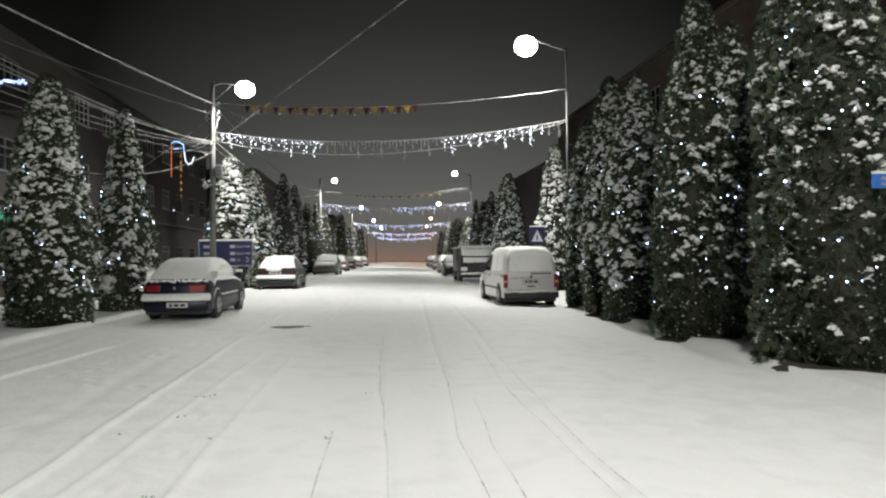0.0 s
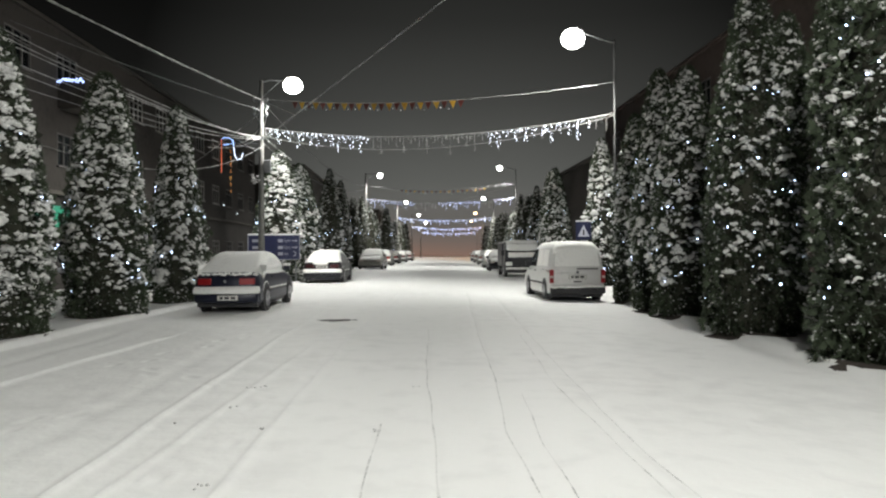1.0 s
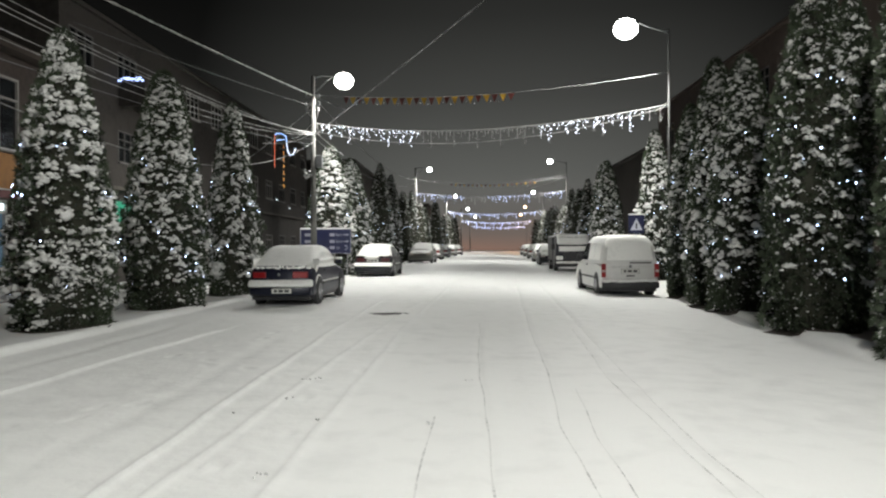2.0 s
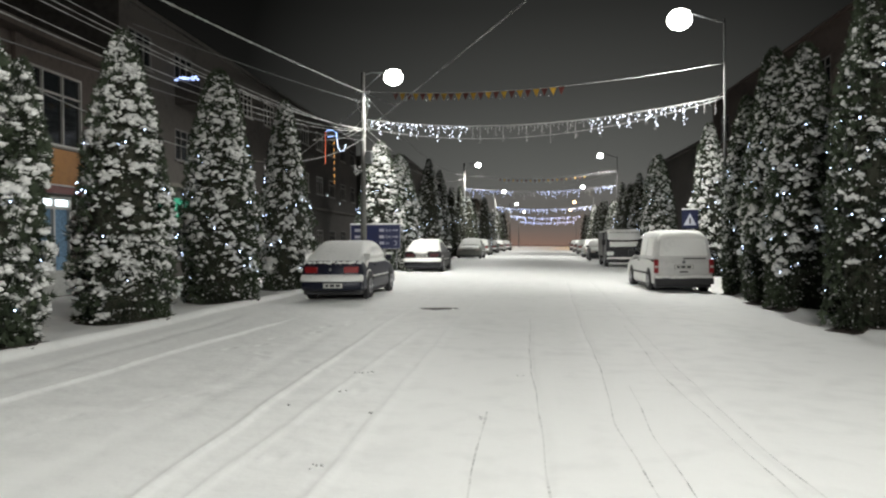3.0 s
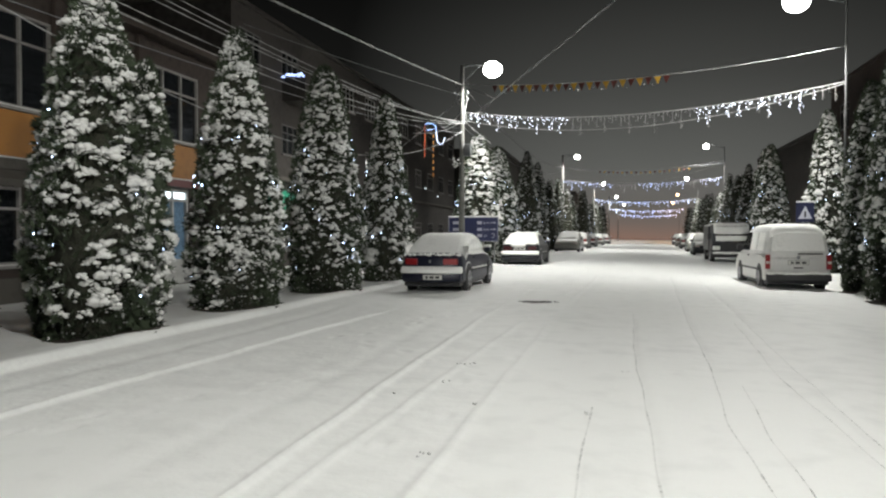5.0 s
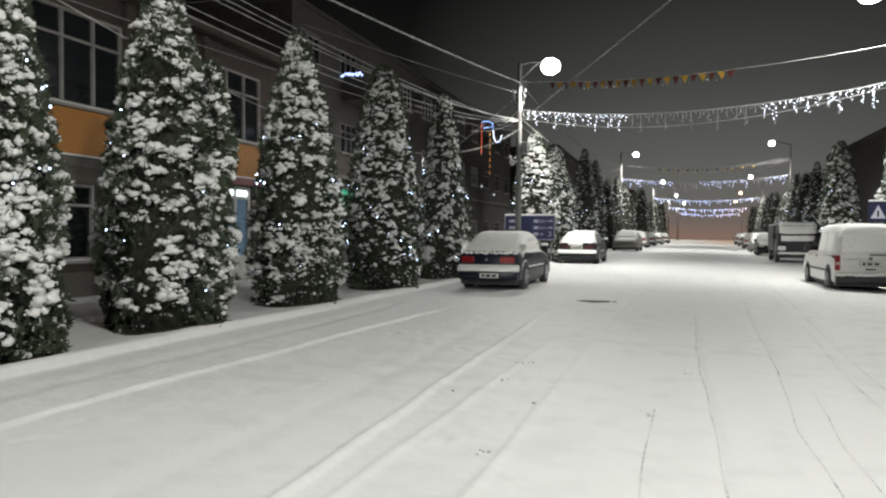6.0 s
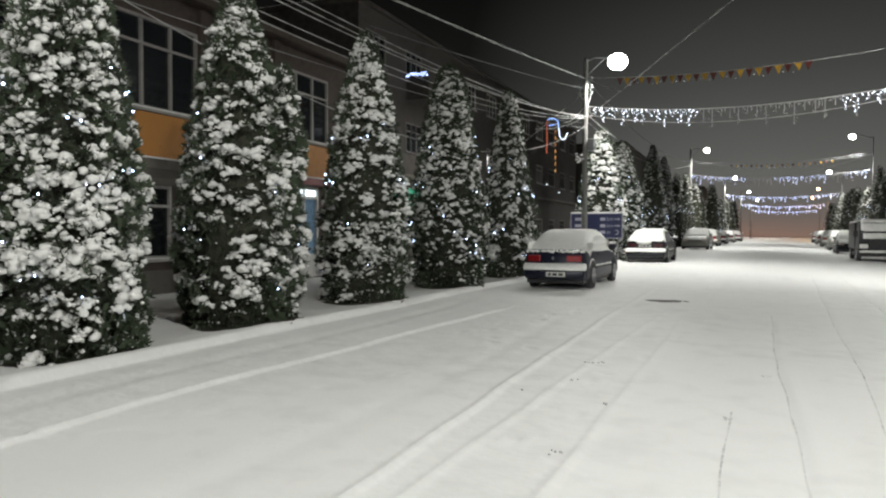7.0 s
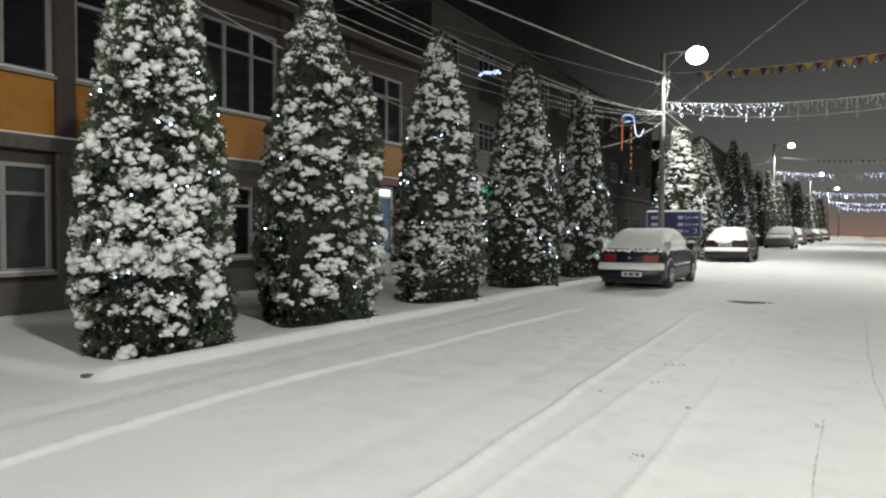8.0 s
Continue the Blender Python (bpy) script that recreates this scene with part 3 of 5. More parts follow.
def window(parent, x, y0, y1, z0, z1, face, cols, rails, frame_mat, pane_mat, bar=0.06, snow=True, name="window"):
    """A framed window in a wall whose outside is at x; face is +1 or -1, the way it looks along x."""
    w = new(name)
    w.parent = parent
    w.location = (x, (y0 + y1) / 2, z0)
    wide, high = y1 - y0, z1 - z0
    f = face
    bm = bmesh.new()
    box(bm, -0.10 * f, -wide / 2, 0, 0.012 * f, -wide / 2 + bar, high)
    box(bm, -0.10 * f, wide / 2 - bar, 0, 0.012 * f, wide / 2, high)
    box(bm, -0.10 * f, -wide / 2 + bar, 0, 0.010 * f, wide / 2 - bar, bar)
    box(bm, -0.10 * f, -wide / 2 + bar, high - bar, 0.010 * f, wide / 2 - bar, high)
    for i in range(1, cols):
        c = -wide / 2 + wide * i / cols
        box(bm, -0.08 * f, c - bar * 0.5, bar, 0.006 * f, c + bar * 0.5, high - bar)
    for q in rails:
        box(bm, -0.07 * f, -wide / 2 + bar, high * q - bar * 0.45, 0.002 * f, wide / 2 - bar, high * q + bar * 0.45)
    part("frame", bm, frame_mat, w)
    cuts = [0.0, *rails, 1.0]
    for i in range(cols):
        for a, b in zip(cuts, cuts[1:]):
            ya, yb = -wide / 2 + wide * i / cols + bar * 0.4, -wide / 2 + wide * (i + 1) / cols - bar * 0.4
            part("pane", boxed(-0.058 * f, ya, high * a + bar * 0.4, -0.05 * f, yb, high * b - bar * 0.4), pane_mat, w)
    part("sill", boxed(-0.1 * f, -wide / 2 - 0.05, -0.06, 0.09 * f, wide / 2 + 0.05, -0.004, 0.01), frame_mat, w)
    if snow:
        bm = boxed(-0.0 * f + 0.014 * f, -wide / 2, 0.0, 0.085 * f, wide / 2, 0.022, 0.008)
        part("sill_snow", bm, SNOW_TREE, w)
    return w


def wall_with_holes(x0, x1, y0, y1, z0, z1, holes):
    """A wall slab cut by openings (y0, y1, z0, z1), as one mesh of butted blocks."""
    bm = bmesh.new()
    ys = sorted({y0, y1, *[h[0] for h in holes], *[h[1] for h in holes]})
    zs = sorted({z0, z1, *[h[2] for h in holes], *[h[3] for h in holes]})
    for a, b in zip(ys, ys[1:]):
        for p, q in zip(zs, zs[1:]):
            my, mz = (a + b) / 2, (p + q) / 2
            if not any(h[0] < my < h[1] and h[2] < mz < h[3] for h in holes):
                box(bm, x0, a, p, x1, b, q)
    bmesh.ops.remove_doubles(bm, verts=bm.verts[:], dist=1e-5)
    seen, twice = {}, []
    for fa in bm.faces:
        key = tuple(round(c, 4) for c in fa.calc_center_median())
        if key in seen:
            twice += [fa, seen[key]]
        seen[key] = fa
    bmesh.ops.delete(bm, geom=list(set(twice)), context="FACES_ONLY")
    return bm


def shop_building():
    X = -11.0
    t = thing("shop_building", "two-storey brown building with orange panels under wide windows", "building", (0, 0, 0))
    upper = [(y, y + 2.32, 3.72, 5.50) for y in (2.2, 4.88, 7.58, 10.11, 12.74, 15.38)]
    lower = [(4.95, 7.16, 0.70, 2.34), (7.9, 9.6, 0.72, 2.24), (10.1, 11.64, 0.78, 2.24), (12.9, 14.6, 0.74, 2.2)]
    door = (15.84, 17.20, 0.10, 2.52)
    part("wall", wall_with_holes(X - 0.3, X, 1.2, 18.5, -0.1, 6.05, upper + lower + [door]), WALL_BROWN, t)
    part("side_wall", boxed(X - 9, 1.0, -0.1, X - 0.0, 1.2, 6.05), WALL_BROWN, t)
    part("side_wall", boxed(X - 9, 18.5, -0.1, X - 0.0, 18.7, 6.05), WALL_BROWN, t)
    part("dark_interior", boxed(X - 9, 1.2, -0.1, X - 2.6, 18.5, 6.0), WALL_BLOCK, t)
    part("roof", boxed(X - 9.2, 0.8, 6.054, X + 0.35, 18.75, 6.26, 0.02), WALL_BROWN, t)
    part("roof_snow", boxed(X - 9.15, 0.85, 6.262, X - 0.25, 18.7, 6.34, 0.03), SNOW_TREE, t)
    part("ledge", boxed(X + 0.003, 1.2, 2.54, X + 0.14, 18.6, 2.75, 0.015), WALL_GREY, t)
    part("ledge_snow", boxed(X + 0.01, 1.25, 2.753, X + 0.13, 18.55, 2.785, 0.012), SNOW_TREE, t)
    part("plinth", boxed(X + 0.003, 1.2, -0.1, X + 0.08, 15.9, 0.55, 0.01), WALL_GREY, t)
    for y, w in ((4.54, 0.32), (7.24, 0.30), (9.93, 0.15), (12.46, 0.25), (15.09, 0.26)):
        part("pilaster", boxed(X + 0.003, y, 0.56, X + 0.10, y + w, 2.535, 0.01), WALL_GREY, t)
        part("pilaster", boxed(X + 0.003, y, 2.79, X + 0.10, y + w, 6.04, 0.01), WALL_BROWN, t)
    for a, b, c, d in upper:
        part("spandrel_panel", boxed(X + 0.003, a - 0.01, 2.79, X + 0.05, b + 0.01, 3.645, 0.008), ORANGE, t)
        window(t, X, a, b, c, d, 1, 3, (0.70,), FRAME_DULL, PANE)
    for i, (a, b, c, d) in enumerate(lower):
        window(t, X, a, b, c, d, 1, 3 if i == 0 else 2, (0.72,), FRAME_WHITE, PANE_DULL if i == 0 else PANE)
    # striped awnings rolled up over two shop windows
    for a, b in ((7.85, 9.65), (10.05, 11.75)):
        bm = bmesh.new()
        n = 15
        for k in range(n):
            y0, y1 = a + (b - a) * k / n, a + (b - a) * (k + 1) / n
            low = 2.22 if k % 2 else 2.19
            vs = [bm.verts.new(p) for p in ((X + 0.06, y0, 2.56), (X + 0.06, y1, 2.56), (X + 0.46, y1, 2.34), (X + 0.46, y0, 2.34), (X + 0.47, y1, low), (X + 0.47, y0, low))]
            bm.faces.new(vs[:4])
            bm.faces.new((vs[3], vs[2], vs[4], vs[5]))
        bmesh.ops.remove_doubles(bm, verts=bm.verts[:], dist=1e-4)
        bmesh.ops.solidify(bm, geom=bm.faces[:], thickness=0.012)
        part("awning", bm, WALL_GREY, t, "faded scalloped shop awning")
    # lit entrance
    e = new("shop_door")
    e.parent = t
    e.location = (X, 16.52, 0.1)
    bm = bmesh.new()
    for y0, y1 in ((-0.68, -0.60), (0.60, 0.68), (-0.04, 0.04)):
        box(bm, -0.12, y0, 0, 0.01, y1, 2.42)
    for z0, z1 in ((2.10, 2.17), (2.34, 2.42), (0.0, 0.62)):
        box(bm, -0.10, -0.60, z0, 0.004, -0.04, z1)
        box(bm, -0.10, 0.04, z0, 0.004, 0.60, z1)
    part("frame", bm, DOOR_PAINT, e)
    for y0, y1 in ((-0.6, -0.04), (0.04, 0.6)):
        part("door_pane", boxed(-0.07, y0, 0.62, -0.06, y1, 2.10), DOOR_GLASS, e, "blue-lit glass door pane")
        part("transom_lamp", boxed(-0.05, y0 + 0.02, 2.18, -0.03, y1 - 0.02, 2.33), SHOP_LIGHT, e, "bright white lamp above the door")
        part("door_shelf", boxed(-0.30, y0 + 0.1, 1.18, -0.12, y1 - 0.1, 1.22), WALL_BLOCK, e)
        part("door_shelf", boxed(-0.30, y0 + 0.1, 1.62, -0.12, y1 - 0.1, 1.66), WALL_BLOCK, e)
    part("handle", rod(bmesh.new(), (0.05, 0.09, 0.95), (0.05, 0.09, 1.3), 0.012), GALV, e)
    part("shop_sign", boxed(X + 0.144, 15.36, 2.56, X + 0.20, 18.3, 2.74, 0.01), MAROON, t, "dark maroon sign board over the door")


def block(name, label, X, face, y0, y1, top, deep, wall_mat, floors, bay, wide, high, offset, group):
    """A long block of flats with rows of windows."""
    t = thing(name, label, "building", (0, 0, 0))
    holes = []
    y = y0 + offset
    while y + wide < y1 - 0.4:
        for z in floors:
            holes.append((y, y + wide, z, z + high))
        y += bay
    part("wall", wall_with_holes(X - 0.3 * face, X, y0, y1, -0.2, top, holes), wall_mat, t)
    back = X - deep * face
    part("side_wall", boxed(back, y0, -0.2, X - 0.302 * face, y0 + 0.25, top), wall_mat, t)
    part("side_wall", boxed(back, y1 - 0.25, -0.2, X - 0.302 * face, y1, top), wall_mat, t)
    part("dark_interior", boxed(back, y0 + 0.26, -0.2, X - 1.6 * face, y1 - 0.26, top - 0.1), WALL_BLOCK, t)
    part("roof", boxed(back - 0.2 * face, y0 - 0.2, top + 0.003, X + 0.15 * face, y1 + 0.2, top + 0.16, 0.02), wall_mat, t)
    part("roof_snow", boxed(back - 0.1 * face, y0 - 0.1, top + 0.163, X + 0.05 * face, y1 + 0.15, top + 0.21, 0.03), SNOW_TREE, t)
    for a, b, c, d in holes:
        window(t, X, a, b, c, d, face, 3, (0.72,), FRAME_DULL if face > 0 and int(a * 7) % 4 == 0 else FRAME_BLOCK, PANE, 0.05, snow=False)
    return t


shop_building()
flats = block("apartment_block", "dark three-storey block of flats with white-framed windows", -13.0, 1, 23.1, 60.0, 9.55, 10, WALL_BLOCK, (1.0, 4.6, 7.55), 3.4, 1.6, 1.2, 0.55, "")
part("fascia", boxed(-12.995, 24.2, 2.3, -12.85, 28.2, 3.1, 0.01), GREEN_SIGN, flats, "green shop fascia")
bm = boxed(-12.99, 23.3, 3.5, -12.75, 59.5, 3.65, 0.01)
part("ledge", bm, WALL_GREY, flats)
for y in (27.1,):
    bm = boxed(-12.995, y, 6.7, -12.0, y + 2.1, 6.85, 0.01)
    box(bm, -12.05, y, 6.85, -12.0, y + 2.1, 7.66)
    box(bm, -12.995, y, 6.85, -12.05, y + 0.05, 7.66)
    box(bm, -12.995, y + 2.05, 6.85, -12.05, y + 2.1, 7.66)
    part("balcony", bm, WALL_BLOCK, flats)
row = thing("row_of_houses", "dark far street front behind the thujas", "building")
for side, x0, a0, tall in ((-1, -12.5, 62, 8.5), (-1, -12.2, 90, 7.0), (-1, -12.0, 118, 8.0), (1, 13.0, 62, 9.5), (1, 13.0, 92, 8.0), (1, 12.5, 120, 7.5)):
    bm = boxed(x0 + lane(a0 + 12), a0, -0.3, x0 + lane(a0 + 12) + 9 * side, a0 + 25, tall)
    box(bm, x0 + lane(a0 + 12) - 0.3 * side, a0 - 0.2, tall, x0 + lane(a0 + 12) + 9.2 * side, a0 + 25.2, tall + 0.3)
    part("house_front", bm, WALL_BLOCK, row)
block("apartment_block", "dark reddish block of flats behind the tall thujas", 13.2, -1, 2.0, 50.0, 10.4, 10, WALL_RIGHT, (1.1, 4.3, 7.6), 3.6, 1.7, 1.5, 1.2, "")

# blue light garland on a flat's balcony
g = thing("light_garland", "short string of bluish lights along a balcony rail", "string lights", (-12.5, 27.06, 7.70))
rng0 = np.random.default_rng(8)
at = np.stack([np.linspace(-0.48, 0.46, 40), np.full(40, 0.0), 0.035 * rng0.normal(size=40)], -1)
tagged(link("bulbs", from_arrays("bulbs", *lumps(ICO0, at, np.full((40, 3), 0.028), rng0)), ICICLE, g), kind="stuff")
part("cable", tube(bmesh.new(), [(-0.5, 0.0, 0), (0.0, 0, -0.02), (0.5, 0.0, 0)], 0.006), BLACK, g)


# ---- lamp posts, cables and garlands ----
def lamp_head(parent, at, reach, tint_mat, size=1.0):
    """A street-lamp head: a snow-capped housing over a glowing bowl, oversized to imitate its glare, on its arm."""
    x, y, z = at
    h = new("lamp_head")
    h.parent = parent
    h.location = at
    h.scale = (size, size, size)
    s = 1 if reach > 0 else -1
    part("housing", ball(bmesh.new(), (0, 0, 0.10), (0.40, 0.20, 0.10), 3), GALV, h, smooth=True)
    # wider than a real bowl: its disc stands in for the glare
    part("bowl", ball(bmesh.new(), (0.05 * s, 0, -0.08), (0.43, 0.40, 0.37), 3), tint_mat, h, "glowing lamp bowl enlarged to the size of its glare", smooth=True)
    part("snow_cap", ball(bmesh.new(), (0, 0, 0.20), (0.36, 0.18, 0.05), 3), SNOW_TREE, h, smooth=True)


def lamp_post(x, y, z, top, reach, head_z, concrete, tint_mat):
    label = "tall concrete street pole with one bright lamp and wires" if concrete else "thin steel street lamp post with one bright lamp"
    t = thing("street_lamp", label, "street lamp", (x, y, z), 0, "street lamps")
    if concrete:
        part("pole", rod(bmesh.new(), (-0.03, 0, -0.1), (0.0, 0, top - z), 0.145, 0.08, 14), CONCRETE, t, smooth=True)
    else:
        part("pole", rod(bmesh.new(), (0, 0, -0.1), (0, 0, top - z), 0.05, 0.03, 12), DARK_POST, t, smooth=True)
    bm = tube(bmesh.new(), [(0, 0, top - z - 0.10), (reach * 0.3, 0, top - z - 0.0), (reach * 0.75, 0, head_z - z + 0.12)], 0.028, 7)
    if concrete:
        tube(bm, [(0.02, 0, top - z - 0.75), (reach * 0.6, 0, head_z - z + 0.08)], 0.014, 5)
    part("arm", bm, GALV, t)
    lamp_head(t, (reach, 0, head_z - z), reach, tint_mat, 0.92 if y < 40 else 0.54)
    return t


TALL = {-1: (8.58, 8.42), 1: (8.52, 8.62)}
posts = {}
# the added fill lamps get posts like the visible ones
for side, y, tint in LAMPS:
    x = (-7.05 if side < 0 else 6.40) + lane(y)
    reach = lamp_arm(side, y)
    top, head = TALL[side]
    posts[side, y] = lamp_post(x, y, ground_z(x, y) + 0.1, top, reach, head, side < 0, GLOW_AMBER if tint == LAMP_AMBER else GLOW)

PX, PY = -7.05 + lane(30.7), 30.7
pole = posts[-1, 30.7]
base = pole.location.z
# fittings of the near pole
bm = boxed(0.10, -0.14, 4.62, 0.38, 0.14, 5.12, 0.02)
part("meter_box", bm, GALV, pole, "grey metal box on the pole")
bm = bmesh.new()
for k in range(14):
    a = k * 2.4
    ball(bm, (-0.22 + 0.16 * math.cos(a), 0.16 * math.sin(a), 4.15 + 0.03 * k), (0.07, 0.06, 0.05), 1)
part("cable_coil", bm, WIRE, pole, "snowy coil of spare cable")
for z in (7.0, 7.25, 7.6):
    bm = rod(bmesh.new(), (-0.32, 0, z), (0.26, 0, z), 0.022, sides=6)
    for x in (-0.3, 0.24):
        rod(bm, (x, 0, z), (x, 0, z + 0.12), 0.03, 0.04, 8)
    part("insulator_bracket", bm, GALV, pole)

for bends in ([(-0.95, 0, 5.85), (-0.70, 0.02, 5.88), (-0.35, 0.02, 6.15), (0, 0, 6.55)],
              [(-2.1, -0.3, 5.62), (-1.3, -0.2, 5.60), (-0.6, -0.05, 5.78), (-0.2, 0, 6.0), (0, 0, 6.12)],
              [(0.05, 0, 6.15), (0.30, 0.1, 5.92), (0.62, 0.6, 5.62), (0.95, 1.8, 5.35)],
              [(-0.05, 0, 7.4), (-0.25, 0, 7.22), (-0.22, 0, 6.9), (0.0, 0, 6.7)],
              [(0.05, 0, 7.5), (0.22, 0, 7.1), (0.16, 0, 6.7), (0.02, 0, 6.4)]):
    smooth_pts = [Vector(b) for b in bends]
    for _ in range(2):
        smooth_pts = [smooth_pts[0]] + [q for a, b in zip(smooth_pts, smooth_pts[1:]) for q in (a.lerp(b, 0.25), a.lerp(b, 0.75))] + [smooth_pts[-1]]
    part("jumper_wire", tube(bmesh.new(), smooth_pts, 0.013, 5), WIRE, pole, "snow-coated loop of wire at the pole head")


def cable(a, b, sag, r, material, label="thin snow-coated overhead cable at the concrete pole", n=160):
    ob = part("overhead_cable", tube(bmesh.new(), sagging(a, b, sag, n), r, 5, 0.75 if material is WIRE else 0.2), material)
    return tagged(ob, label, "cable", "overhead cables at the near pole")


RX, RY = 6.40 + lane(24.5), 24.5
cable((PX, PY, 7.75), (-11.0, -6.0, 6.75), 0.35, 0.024, WIRE, "thick snow-coated overhead cable from the concrete pole", 420)
for k, (ze, sag, dx) in enumerate([(6.75, 1.23, 0.0), (6.85, 1.20, 0.12), (6.62, 1.42, -0.1), (6.52, 1.56, 0.1), (6.95, 1.0, -0.15)]):
    cable((PX, PY, 6.20 - 0.03 * k), (-8.7 + dx, -6.0, ze), sag, 0.010, WIRE)
cable((PX, PY, 5.80), (-8.6, -6.0, 9.0), 3.75, 0.010, WIRE)
cable((PX, PY, 5.70), (-8.6, -6.0, 4.7), 0.75, 0.010, WIRE_BARE)
cable((PX, PY, 6.05), (13.2, -1.0, 11.4), 0.05, 0.016, WIRE)
cable((PX, PY, 7.30), (-13.0, 24.0, 8.9), 0.1, 0.012, WIRE_BARE)
cable((PX, PY, 7.25), (-13.0, 38.0, 4.9), 0.1, 0.012, WIRE)
cable((PX, PY, 7.75), (-7.05 + lane(67) + 0.0, 67, 7.5), 0.9, 0.012, WIRE_BARE)
cable((PX, PY, 6.0), (-7.05 + lane(67), 67, 7.2), 1.0, 0.012, WIRE_BARE)
cable((PX, PY, 7.75), (PX + 1.7, PY - 2.0, 6.75), 0.0, 0.014, WIRE, n=4)
cable((-7.05 + lane(67), 67, 7.5), (6.4 + lane(63), 63, 7.4), 0.5, 0.009, WIRE_BARE)
cable((-7.05 + lane(103), 103, 7.5), (6.4 + lane(63), 63, 7.2), 0.5, 0.009, WIRE_BARE)

ROPE_RED = mat("red_pennant", (0.10, 0.02, 0.015), 0.7, 0, 0.15, 8.0)
PLATE_WHITE = mat("unlit_white_bulb", (0.75, 0.75, 0.72), 0.4, 0, 0.05, 8.0)
ROPE_YELLOW = mat("yellow_pennant", (0.52, 0.30, 0.03), 0.7, 0, 0.12, 8.0)


def at_share(a, b, sag, t):
    return Vector(a).lerp(Vector(b), t) - Vector((0, 0, 4 * sag * t * (1 - t)))


def pennants(a, b, sag, t0, t1, n, group):
    g = thing("pennant_string", "string of small red and yellow pennants across the street", "bunting", a, 0, group)
    a0 = Vector(a)
    part("cord", tube(bmesh.new(), [p - a0 for p in sagging(a, b, sag, 40)], 0.010, 5), WIRE if a[1] < 40 else WIRE_BARE, g)
    flat = (Vector(b) - Vector(a)).normalized()
    for i in range(n):
        t = t0 + (t1 - t0) * i / (n - 1)
        p = at_share(a, b, sag, t) - a0
        bm = bmesh.new()
        wide, tall = (0.13, 0.30) if a[1] < 40 else (0.09, 0.2)
        sway = Vector((0.02 * math.sin(i * 3.1), 0.05 * math.sin(i * 1.7), 0))
        for d in (-0.004, 0.004):
            q = Vector((0.43 * d, 0.9 * d, 0))
            vs = [bm.verts.new(p + q + flat * -wide - Vector((0, 0, 0.018))), bm.verts.new(p + q + flat * wide - Vector((0, 0, 0.018))), bm.verts.new(p + q + sway - Vector((0, 0, tall)))]
            bm.faces.new(vs)
        part("pennant", bm, ROPE_YELLOW if i % 2 else ROPE_RED, g)
    pts = np.array([tuple(at_share(a, b, sag, t0 + (t1 - t0) * (i + 0.5) / (n - 1)) - a0 - Vector((0, 0, 0.26 + 0.05 * math.sin(i * 2.3)))) for i in range(n - 1) if i % 3])
    tagged(link("bulbs", from_arrays("bulbs", *lumps(ICO0, pts, np.full((len(pts), 3), 0.022), np.random.default_rng(n))), PLATE_WHITE, g), kind="stuff")
    return g


pennants((PX, PY, 7.78), (RX, RY, 7.09), 0.40, 0.115, 0.615, 23, "bunting over the street")
pennants((-7.05 + lane(67), 67, 7.45), (6.4 + lane(63), 63, 7.25), 0.55, 0.25, 0.80, 20, "bunting over the street")


def icicle_string(a, b, sag, lit, seed, bulb, step=0.16, low=None, lights=None):
    """A garland of hanging light drops; only the stretches in lit are switched on."""
    g = thing("icicle_garland", "garland of hanging icicle lights across the street, partly lit", "string lights", a, 0, "icicle garlands over the street")
    a0 = Vector(a)
    rng = np.random.default_rng(seed)
    part("cord", tube(bmesh.new(), [p - a0 for p in sagging(a, b, sag, 50)], 0.016, 5), WIRE if a[1] < 40 else WIRE_BARE, g)
    if low:
        part("support_wire", tube(bmesh.new(), [p - a0 for p in sagging(low[0], low[1], low[2], 40)], 0.011, 5), WIRE, g)
    length = (Vector(b) - a0).length
    on, off, drops = [], [], bmesh.new()
    n = int(length / step)
    for i in range(1, n - 1):
        t = (i + 0.4 * rng.random()) / n
        p = at_share(a, b, sag, t) - a0
        deep = (0.12, 0.28, 0.16, 0.42, 0.2, 0.62)[i % 6] * (0.8 + 0.4 * rng.random())
        is_on = any(u <= t <= v for u, v in lit)
        rod(drops, p, p - Vector((0, 0, deep)), 0.007, sides=4)
        m = max(3, int(deep / 0.055))
        for k in range(m):
            c = p + Vector((0.05 * rng.normal(), 0.03 * rng.normal(), -deep * (k + 0.6) / m))
            (on if is_on and rng.random() < 0.8 else off).append(c)
    tagged(part("drop_strand", drops, WIRE, g), kind="stuff")
    for name, lst, material, size in (("lit_strand", on, bulb, 1.0), ("dark_strand", off, WIRE, 0.9)):
        if lst:
            pts = np.array([tuple(p) for p in lst])
            z = (0.010 + 0.014 * rng.random(len(pts)) ** 2) * size * (lights or 1.0)
            tagged(link(name, from_arrays(name, *lumps(ICO0, pts, np.stack([z, z, z * 1.2], -1), rng)), material, g), kind="stuff")
    return g


icicle_string((PX, PY, 6.60), (RX, RY, 6.02), 0.58, [(0.02, 0.35), (0.69, 0.94)], 21, ICICLE_WHITE, low=((PX, PY, 6.25), (RX, RY, 5.96), 0.85))
FAR_ROWS = [(67, 63, 6.3, [(0.0, 0.33), (0.5, 0.78), (0.86, 1.0)], 1.3), (103, 99, 6.3, [(0.0, 1.0)], 1.8), (139, 137, 6.3, [(0, 1)], 2.8), (175, 172, 6.3, [(0, 1)], 3.2)]
for k, (ya, yb, z, lit, big) in enumerate(FAR_ROWS):
    icicle_string((-7.05 + lane(ya), ya, z), (6.4 + lane(yb), yb, z - 0.2), 0.45, lit, 30 + k, ICICLE, 0.16 + 0.05 * k, lights=big)

